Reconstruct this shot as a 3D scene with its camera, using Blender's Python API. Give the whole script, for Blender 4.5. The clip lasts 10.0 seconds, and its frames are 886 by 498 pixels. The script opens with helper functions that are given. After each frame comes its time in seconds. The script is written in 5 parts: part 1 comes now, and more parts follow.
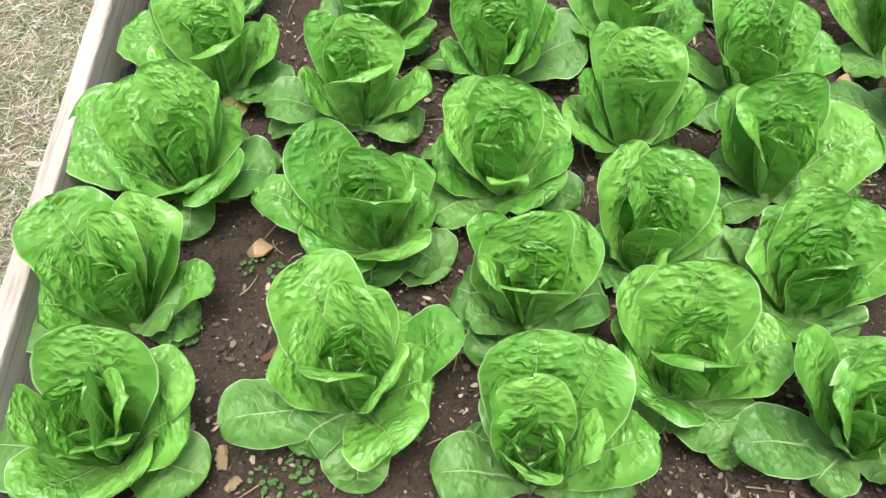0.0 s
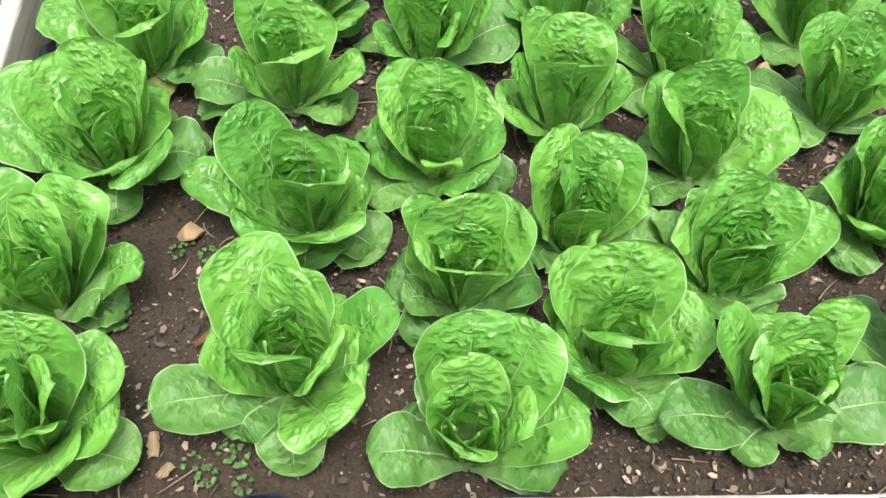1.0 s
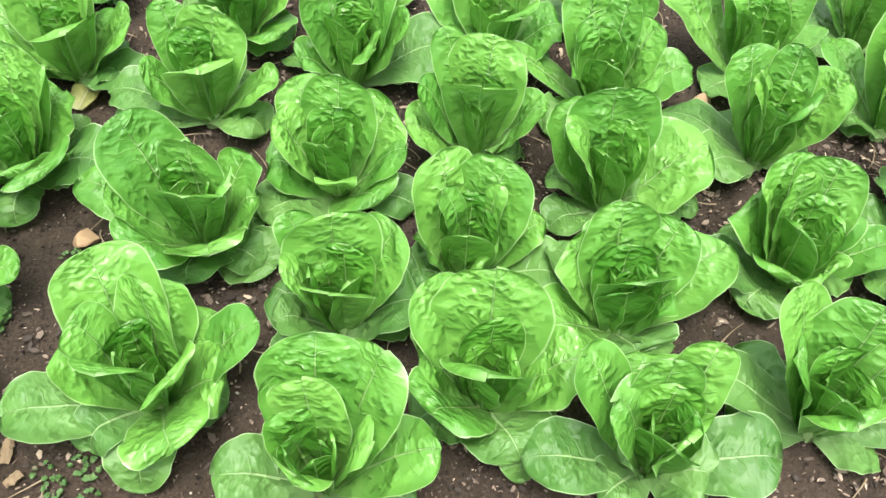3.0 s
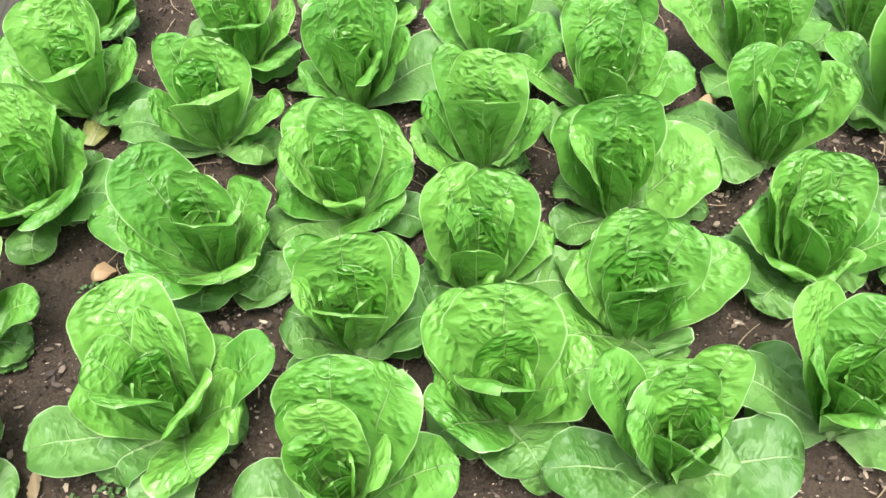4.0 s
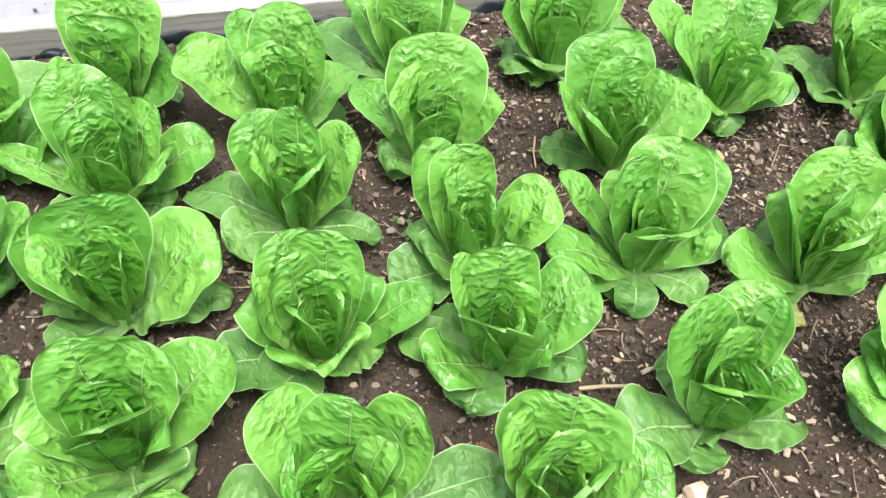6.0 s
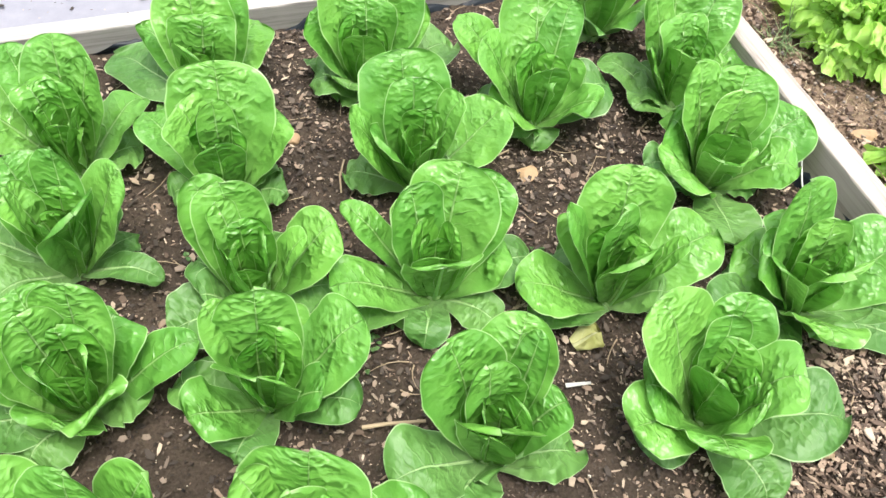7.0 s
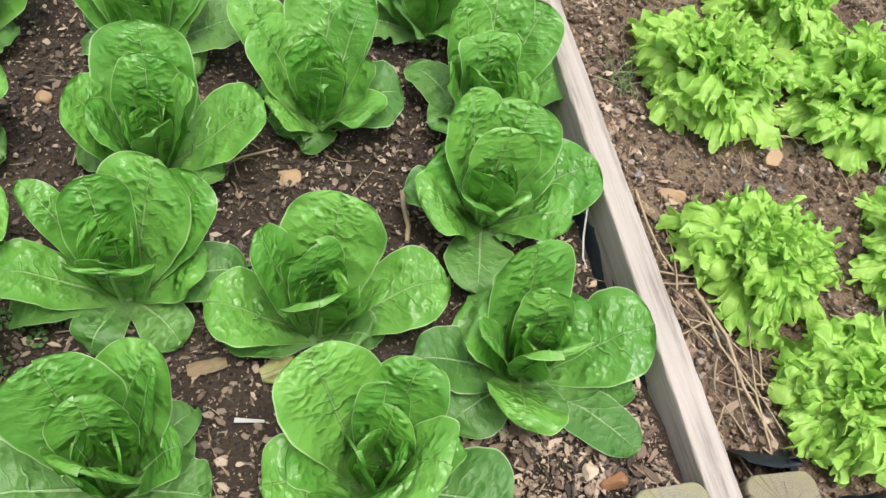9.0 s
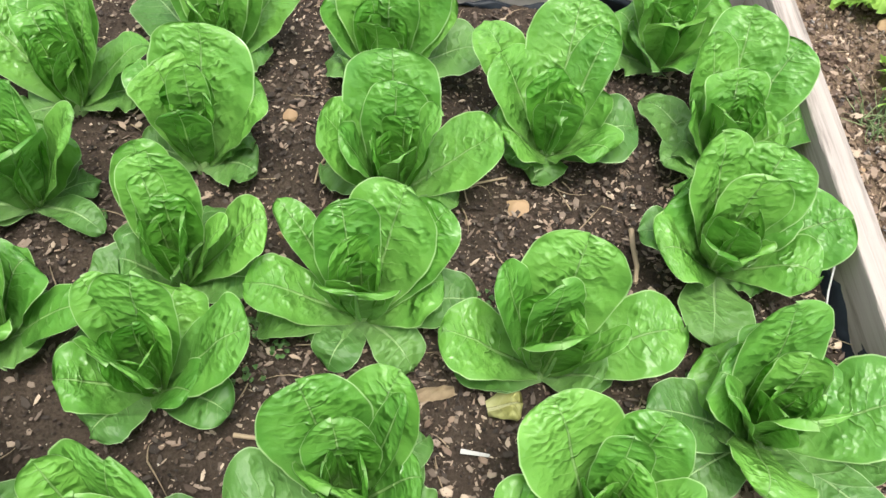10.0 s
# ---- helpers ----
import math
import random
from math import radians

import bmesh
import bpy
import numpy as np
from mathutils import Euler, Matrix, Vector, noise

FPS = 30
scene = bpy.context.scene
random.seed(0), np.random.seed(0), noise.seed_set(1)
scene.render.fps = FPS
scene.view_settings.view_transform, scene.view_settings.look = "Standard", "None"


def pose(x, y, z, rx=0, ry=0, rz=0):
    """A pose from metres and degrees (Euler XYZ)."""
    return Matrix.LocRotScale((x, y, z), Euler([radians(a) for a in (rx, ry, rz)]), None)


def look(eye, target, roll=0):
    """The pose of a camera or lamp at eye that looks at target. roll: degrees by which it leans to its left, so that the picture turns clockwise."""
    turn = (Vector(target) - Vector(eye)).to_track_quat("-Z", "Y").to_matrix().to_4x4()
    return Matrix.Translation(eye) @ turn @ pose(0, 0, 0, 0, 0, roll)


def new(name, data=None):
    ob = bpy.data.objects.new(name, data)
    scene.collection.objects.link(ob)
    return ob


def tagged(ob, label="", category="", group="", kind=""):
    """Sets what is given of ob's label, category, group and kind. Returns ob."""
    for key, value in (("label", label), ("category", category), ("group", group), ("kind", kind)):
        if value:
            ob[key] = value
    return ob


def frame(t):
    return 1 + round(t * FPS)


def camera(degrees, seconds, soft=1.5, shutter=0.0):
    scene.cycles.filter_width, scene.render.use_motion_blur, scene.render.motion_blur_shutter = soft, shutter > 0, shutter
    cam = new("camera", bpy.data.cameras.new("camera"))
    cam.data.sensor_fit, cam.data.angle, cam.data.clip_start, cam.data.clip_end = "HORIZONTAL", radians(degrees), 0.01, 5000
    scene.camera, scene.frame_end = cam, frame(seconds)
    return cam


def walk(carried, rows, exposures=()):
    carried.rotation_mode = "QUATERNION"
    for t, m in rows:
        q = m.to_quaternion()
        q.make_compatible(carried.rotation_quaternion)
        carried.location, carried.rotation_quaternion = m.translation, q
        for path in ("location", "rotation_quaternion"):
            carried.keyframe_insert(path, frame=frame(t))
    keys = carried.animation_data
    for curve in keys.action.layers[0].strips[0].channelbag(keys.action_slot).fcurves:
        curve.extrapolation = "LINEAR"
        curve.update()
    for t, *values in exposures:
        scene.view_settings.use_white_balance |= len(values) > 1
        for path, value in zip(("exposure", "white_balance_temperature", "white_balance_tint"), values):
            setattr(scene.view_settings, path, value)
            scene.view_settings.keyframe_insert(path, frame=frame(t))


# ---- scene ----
# ---------------------------------------------------------------- camera
cam = camera(58.0, 10.0)
PATH = [
    (0, (0.5929, -0.1955, 0.8910), (0.4768, 1.3212, -1.2672), -3.20),
    (0.5, (0.5665, -0.1968, 0.8910), (0.5995, 1.2763, -1.2989), 0.90),
    (1, (0.5903, -0.2021, 0.8923), (0.6972, 1.2776, -1.2923), 3.50),
    (1.5, (0.6550, -0.2034, 0.8936), (0.7738, 1.3080, -1.2685), 4.80),
    (2, (0.7328, -0.1994, 0.8857), (0.8252, 1.3370, -1.2593), 5.60),
    (2.5, (0.7738, -0.1876, 0.8725), (0.8107, 1.3502, -1.2738), 5.00),
    (4, (0.7988, -0.1810, 0.8831), (0.6946, 1.3832, -1.2408), -3.00),
    (4.5, (0.8648, -0.1915, 0.8804), (0.8477, 1.4136, -1.2157), -2.10),
    (5, (0.9480, -0.1796, 0.8844), (1.1183, 1.4255, -1.2052), 0.20),
    (5.5, (1.0734, -0.1176, 0.8765), (1.5011, 1.4347, -1.2157), 4.90),
    (5.7, (1.1196, -0.0938, 0.8752), (1.6252, 1.4360, -1.2170), 6.60),
    (6.8, (1.3546, -0.0595, 0.8950), (1.9565, 1.3964, -1.2236), 6.30),
    (7, (1.4140, -0.0754, 0.8989), (2.0700, 1.3700, -1.2104), 7.60),
    (7.5, (1.5341, -0.1163, 0.8976), (2.3168, 1.2763, -1.2038), 12.00),
    (8, (1.6423, -0.0859, 0.8844), (2.5175, 1.2407, -1.2236), 15.60),
    (8.5, (1.7347, -0.0463, 0.8923), (2.6310, 1.2314, -1.2382), 19.30),
    (9, (1.7981, -0.0529, 0.9082), (2.4277, 1.2988, -1.2712), 17.60),
    (9.5, (1.7730, -0.0556, 0.9214), (2.0502, 1.3634, -1.2883), 10.40),
    (10, (1.6925, -0.0067, 0.8989), (1.8535, 1.4202, -1.3174), 6.70),
]
EXPOSURES = [(0.0, 1.30), (1.0, 1.40), (2.5, 1.54), (5.5, 1.60), (7.0, 1.50), (7.5, 1.26), (8.0, 0.86), (8.5, 0.80), (9.0, 0.86), (10.0, 1.14)]
walk(cam, [(t, look(eye, target, roll)) for t, eye, target, roll in PATH],
     exposures=EXPOSURES)

# ---------------------------------------------------------------- light: bright overcast sky
world = bpy.data.worlds.new("overcast_sky")
scene.world = world
world.use_nodes = True
wn, wl = world.node_tree.nodes, world.node_tree.links
sky = wn.new("ShaderNodeTexSky")
sky.sky_type = 'NISHITA'
sky.sun_disc = False
SUN_EL, SUN_ROT = radians(80), radians(165)
sky.sun_elevation, sky.sun_rotation = SUN_EL, SUN_ROT
sky.air_density, sky.dust_density, sky.ozone_density = 1.0, 4.0, 0.6
grey = wn.new("ShaderNodeHueSaturation")
grey.inputs["Saturation"].default_value = 0.35
wl.new(sky.outputs[0], grey.inputs["Color"])
wl.new(grey.outputs[0], wn["Background"].inputs[0])
wn["Background"].inputs[1].default_value = 0.15
sun = new("sun", bpy.data.lights.new("sun", "SUN"))
sun.data.energy, sun.data.angle, sun.data.color = 1.5, radians(25), (1.0, 0.96, 0.9)
sun.matrix_world = look((math.sin(SUN_ROT) * math.cos(SUN_EL) * 5, math.cos(SUN_ROT) * math.cos(SUN_EL) * 5, math.sin(SUN_EL) * 5), (0, 0, 0))


# ---------------------------------------------------------------- materials
def mat(name):
    m = bpy.data.materials.new(name)
    m.use_nodes = True
    return m, m.node_tree.nodes, m.node_tree.links, m.node_tree.nodes["Principled BSDF"]


def put(nodes, kind, **values):
    n = nodes.new(kind)
    for k, v in values.items():
        n.inputs[k].default_value = v
    return n


def ramp(nodes, stops):
    n = nodes.new("ShaderNodeValToRGB")
    e = n.color_ramp.elements
    while len(e) < len(stops):
        e.new(0.5)
    for el, (p, c) in zip(e, stops):
        el.position, el.color = p, (*c, 1)
    return n


def math_node(nodes, links, op, a, b=None, clamp=False):
    n = nodes.new("ShaderNodeMath")
    n.operation, n.use_clamp = op, clamp
    for i, v in enumerate((a, b)):
        if v is None:
            continue
        if isinstance(v, (int, float)):
            n.inputs[i].default_value = v
        else:
            links.new(v, n.inputs[i])
    return n.outputs[0]


def mix_colour(nodes, links, fac, a, b):
    n = nodes.new("ShaderNodeMix")
    n.data_type = 'RGBA'
    for sock, v in ((n.inputs[0], fac), (n.inputs[6], a), (n.inputs[7], b)):
        if isinstance(v, (int, float)):
            sock.default_value = v
        elif isinstance(v, tuple):
            sock.default_value = (*v, 1)
        else:
            links.new(v, sock)
    return n.outputs[2]


def leaf_material(name, deep, bright, rib, rim, gloss, see_through, veins, relief=1.0, cells=95.0):
    """Leaf: u runs across the blade (0.5 is the midrib), v from the stalk to the tip; the map "Metres" has true lengths."""
    m, n, l, b = mat(name)
    uv = n.new("ShaderNodeUVMap")
    uv.uv_map = "UVMap"
    sep = n.new("ShaderNodeSeparateXYZ")
    l.new(uv.outputs[0], sep.inputs[0])
    u, v = sep.outputs[0], sep.outputs[1]
    side = math_node(n, l, 'MULTIPLY', math_node(n, l, 'ABSOLUTE', math_node(n, l, 'SUBTRACT', u, 0.5)), 2.0)
    tc = n.new("ShaderNodeTexCoord")
    info = n.new("ShaderNodeObjectInfo")
    big = put(n, "ShaderNodeTexNoise", Scale=22.0, Detail=3.0)
    l.new(tc.outputs["Object"], big.inputs[0])
    fine = put(n, "ShaderNodeTexNoise", Scale=420.0, Detail=3.0)
    l.new(tc.outputs["Object"], fine.inputs[0])
    tone = math_node(n, l, 'ADD', math_node(n, l, 'MULTIPLY', big.outputs[0], 0.9),
                     math_node(n, l, 'MULTIPLY', info.outputs["Random"], 0.55))
    tone = math_node(n, l, 'SUBTRACT', tone, 0.22, True)
    col = mix_colour(n, l, tone, deep, bright)
    # paler towards the stalk
    col = mix_colour(n, l, math_node(n, l, 'MULTIPLY', math_node(n, l, 'POWER', math_node(n, l, 'SUBTRACT', 1.0, v, True), 4.0), 0.45), col, rib)
    if veins:
        # blisters between side veins that leave the midrib at about sixty degrees, in true size
        flat = n.new("ShaderNodeUVMap")
        flat.uv_map = "Metres"
        wob = put(n, "ShaderNodeTexNoise", Scale=55.0, Detail=1.0)
        l.new(tc.outputs["Object"], wob.inputs[0])
        fs = n.new("ShaderNodeSeparateXYZ")
        l.new(flat.outputs[0], fs.inputs[0])
        x, y = fs.outputs[0], fs.outputs[1]
        ax = math_node(n, l, 'ABSOLUTE', x)
        bend = math_node(n, l, 'MULTIPLY', math_node(n, l, 'SUBTRACT', wob.outputs[0], 0.5), 0.014)
        along = math_node(n, l, 'ADD', math_node(n, l, 'MULTIPLY', ax, 0.85), math_node(n, l, 'MULTIPLY', y, 0.53))
        over = math_node(n, l, 'SUBTRACT', math_node(n, l, 'MULTIPLY', y, 0.85), math_node(n, l, 'MULTIPLY', ax, 0.45))
        over = math_node(n, l, 'ADD', over, bend)
        half_turn = math_node(n, l, 'MULTIPLY', math_node(n, l, 'GREATER_THAN', x, 0.0), 7.3)
        shift = math_node(n, l, 'ADD', math_node(n, l, 'MULTIPLY', info.outputs["Random"], 61.0), half_turn)

        def cellular(pa, pb, smooth):
            place = n.new("ShaderNodeCombineXYZ")
            l.new(math_node(n, l, 'DIVIDE', along, pa), place.inputs[0])
            l.new(math_node(n, l, 'DIVIDE', over, pb), place.inputs[1])
            l.new(shift, place.inputs[2])
            c = put(n, "ShaderNodeTexVoronoi", Scale=1.0)
            c.feature = 'SMOOTH_F1'
            c.inputs["Smoothness"].default_value = smooth
            c.inputs["Randomness"].default_value = 0.85
            l.new(place.outputs[0], c.inputs[0])
            return math_node(n, l, 'SUBTRACT', 1.0, math_node(n, l, 'POWER', c.outputs["Distance"], 1.7))

        large, small = cellular(0.0125, 0.0100, 0.5), cellular(0.0068, 0.0054, 0.45)
        patchy = put(n, "ShaderNodeTexNoise", Scale=26.0, Detail=1.0)
        l.new(tc.outputs["Object"], patchy.inputs[0])
        mask = n.new("ShaderNodeMapRange")
        mask.interpolation_type = 'SMOOTHSTEP'
        mask.inputs[1].default_value, mask.inputs[2].default_value = 0.36, 0.64
        mask.inputs[3].default_value = 0.42
        l.new(patchy.outputs[0], mask.inputs[0])
        calm = math_node(n, l, 'SUBTRACT', 1.0, math_node(n, l, 'POWER', side, 5.0))
        puffed = math_node(n, l, 'MULTIPLY', math_node(n, l, 'ADD', large, math_node(n, l, 'MULTIPLY', small, 0.42)), math_node(n, l, 'MULTIPLY', mask.outputs[0], calm))
        # side veins: fine, paler, sunk
        lane = math_node(n, l, 'ABSOLUTE', math_node(n, l, 'SUBTRACT', math_node(n, l, 'FRACT', math_node(n, l, 'DIVIDE', over, 0.0155)), 0.5))
        lane = math_node(n, l, 'SUBTRACT', 1.0, math_node(n, l, 'MULTIPLY', lane, 13.0), True)
        lane = math_node(n, l, 'MULTIPLY', lane, math_node(n, l, 'SUBTRACT', 1.0, math_node(n, l, 'MULTIPLY', side, 1.15), True))
        col = mix_colour(n, l, math_node(n, l, 'MULTIPLY', lane, 0.30), col, rib)
        # the tops of the blisters are a little deeper green than the net of veins round them
        col = mix_colour(n, l, math_node(n, l, 'MULTIPLY', math_node(n, l, 'MULTIPLY', large, mask.outputs[0]), 0.22, True), col, deep)
        # midrib, tapering to the tip
        thick = math_node(n, l, 'ADD', math_node(n, l, 'MULTIPLY', math_node(n, l, 'SUBTRACT', 1.0, v), 0.0024), 0.0004)
        line = math_node(n, l, 'SUBTRACT', 1.0, math_node(n, l, 'DIVIDE', ax, thick), True)
        line = math_node(n, l, 'MULTIPLY', line, 2.2, True)
        fade = math_node(n, l, 'MULTIPLY', math_node(n, l, 'SUBTRACT', 1.0, v), 5.0, True)
        col = mix_colour(n, l, math_node(n, l, 'MULTIPLY', math_node(n, l, 'MULTIPLY', line, fade), 0.75), col, rib)
        high = math_node(n, l, 'SUBTRACT', math_node(n, l, 'MULTIPLY', puffed, 0.0052), math_node(n, l, 'MULTIPLY', lane, 0.0009))
        high = math_node(n, l, 'SUBTRACT', high, math_node(n, l, 'MULTIPLY', line, 0.0020))
    else:
        cell = put(n, "ShaderNodeTexVoronoi", Scale=cells)
        cell.feature = 'SMOOTH_F1'
        cell.inputs["Smoothness"].default_value = 0.35
        l.new(tc.outputs["Object"], cell.inputs[0])
        lump = put(n, "ShaderNodeTexNoise", Scale=48.0, Detail=0.0)
        l.new(tc.outputs["Object"], lump.inputs[0])
        high = math_node(n, l, 'SUBTRACT', math_node(n, l, 'MULTIPLY', lump.outputs[0], 0.006), math_node(n, l, 'MULTIPLY', cell.outputs["Distance"], 0.007))
    # thin pale margin
    edge = math_node(n, l, 'MAXIMUM', side, math_node(n, l, 'SUBTRACT', v, 0.024))
    edge = math_node(n, l, 'MULTIPLY', math_node(n, l, 'SUBTRACT', edge, 0.962, True), 42.0, True)
    col = mix_colour(n, l, math_node(n, l, 'MULTIPLY', edge, 0.62), col, rim)
    l.new(col, b.inputs["Base Color"])
    b.inputs["Roughness"].default_value = gloss
    b.inputs["Specular IOR Level"].default_value = 0.5
    bump = put(n, "ShaderNodeBump", Strength=relief, Distance=1.0)
    l.new(math_node(n, l, 'ADD', high, math_node(n, l, 'MULTIPLY', fine.outputs[0], 0.0005)), bump.inputs["Height"])
    l.new(bump.outputs[0], b.inputs["Normal"])
    tr = n.new("ShaderNodeBsdfTranslucent")
    l.new(mix_colour(n, l, 0.5, col, bright), tr.inputs[0])
    mixer = n.new("ShaderNodeMixShader")
    mixer.inputs[0].default_value = see_through
    l.new(b.outputs[0], mixer.inputs[1])
    l.new(tr.outputs[0], mixer.inputs[2])
    l.new(mixer.outputs[0], n["Material Output"].inputs[0])
    return m


COS_LEAF = leaf_material("cos_lettuce_leaf", (0.066, 0.238, 0.029), (0.222, 0.490, 0.086), (0.37, 0.60, 0.21), (0.52, 0.73, 0.34), 0.25, 0.30, True)
# old low leaves: matter, their green darkened for shade under the plant
SHADED_OLD_LEAF = leaf_material("shaded_old_cos_lettuce_leaf", (0.050, 0.160, 0.027), (0.160, 0.335, 0.074), (0.40, 0.60, 0.26), (0.50, 0.69, 0.36), 0.46, 0.24, True, 0.8)
HEART_LEAF = leaf_material("cos_heart_leaf", (0.058, 0.225, 0.022), (0.180, 0.450, 0.062), (0.33, 0.58, 0.16), (0.50, 0.72, 0.30), 0.26, 0.28, True, 1.1)
FRILL_LEAF = leaf_material("frilly_lettuce_leaf", (0.27, 0.52, 0.070), (0.49, 0.77, 0.165), (0.36, 0.62, 0.15), (0.58, 0.82, 0.27), 0.38, 0.42, False, 0.35, 120.0)
STEM = leaf_material("lettuce_rib", (0.13, 0.35, 0.055), (0.25, 0.50, 0.12), (0.4, 0.58, 0.24), (0.4, 0.58, 0.24), 0.42, 0.15, False, 0.15)
YELLOW_LEAF = leaf_material("yellowed_leaf", (0.24, 0.26, 0.06), (0.38, 0.38, 0.13), (0.5, 0.5, 0.28), (0.42, 0.36, 0.15), 0.5, 0.25, True)


def soil_material(name, dark, light, lawn=False):
    m, n, l, b = mat(name)
    tc = n.new("ShaderNodeTexCoord")
    a = put(n, "ShaderNodeTexNoise", Scale=9.0, Detail=5.0, Roughness=0.6)
    c = put(n, "ShaderNodeTexNoise", Scale=260.0, Detail=4.0, Roughness=0.7)
    d = put(n, "ShaderNodeTexVoronoi", Scale=170.0)
    for x in (a, c, d):
        l.new(tc.outputs["Object"], x.inputs[0])
    f = math_node(n, l, 'ADD', math_node(n, l, 'MULTIPLY', a.outputs[0], 0.6), math_node(n, l, 'MULTIPLY', c.outputs[0], 0.7))
    r = ramp(n, [(0.35, dark), (0.6, tuple((p + q) / 2 for p, q in zip(dark, light))), (0.9, light)])
    l.new(f, r.inputs[0])
    l.new(r.outputs[0], b.inputs["Base Color"])
    b.inputs["Roughness"].default_value = 0.9
    b.inputs["Specular IOR Level"].default_value = 0.25
    bump = put(n, "ShaderNodeBump", Strength=0.9, Distance=0.006)
    l.new(math_node(n, l, 'ADD', c.outputs[0], math_node(n, l, 'MULTIPLY', d.outputs[0], 0.6)), bump.inputs["Height"])
    l.new(bump.outputs[0], b.inputs["Normal"])
    return m


SOIL = soil_material("damp_soil", (0.013, 0.0095, 0.007), (0.095, 0.070, 0.050))
SOIL_DRY = soil_material("dry_soil", (0.068, 0.046, 0.030), (0.29, 0.208, 0.140))
LAWN_SOIL = soil_material("lawn_soil", (0.10, 0.085, 0.05), (0.30, 0.26, 0.17))


def wood_material(name, base, dark, along, scale=1.0):
    """Weathered softwood; along: the axis of the grain."""
    m, n, l, b = mat(name)
    tc = n.new("ShaderNodeTexCoord")
    mp = n.new("ShaderNodeMapping")
    s = [60.0, 60.0, 60.0]
    s["xyz".index(along)] = 2.2
    mp.inputs["Scale"].default_value = s
    l.new(tc.outputs["Object"], mp.inputs[0])
    g = put(n, "ShaderNodeTexNoise", Scale=1.6 * scale, Detail=6.0, Roughness=0.65, Distortion=0.6)
    l.new(mp.outputs[0], g.inputs[0])
    w = put(n, "ShaderNodeTexNoise", Scale=7.0, Detail=4.0)
    l.new(tc.outputs["Object"], w.inputs[0])
    r = ramp(n, [(0.32, dark), (0.5, base), (0.75, tuple(min(1, c * 1.25) for c in base))])
    l.new(math_node(n, l, 'ADD', math_node(n, l, 'MULTIPLY', g.outputs[0], 0.75), math_node(n, l, 'MULTIPLY', w.outputs[0], 0.25)), r.inputs[0])
    l.new(r.outputs[0], b.inputs["Base Color"])
    b.inputs["Roughness"].default_value = 0.8
    bump = put(n, "ShaderNodeBump", Strength=0.5, Distance=0.0015)
    l.new(g.outputs[0], bump.inputs["Height"])
    l.new(bump.outputs[0], b.inputs["Normal"])
    return m


WOOD_Y = wood_material("weathered_board_side", (0.34, 0.30, 0.265), (0.145, 0.122, 0.102), "y")
WOOD_X = wood_material("weathered_board_front", (0.335, 0.315, 0.295), (0.17, 0.155, 0.14), "x")


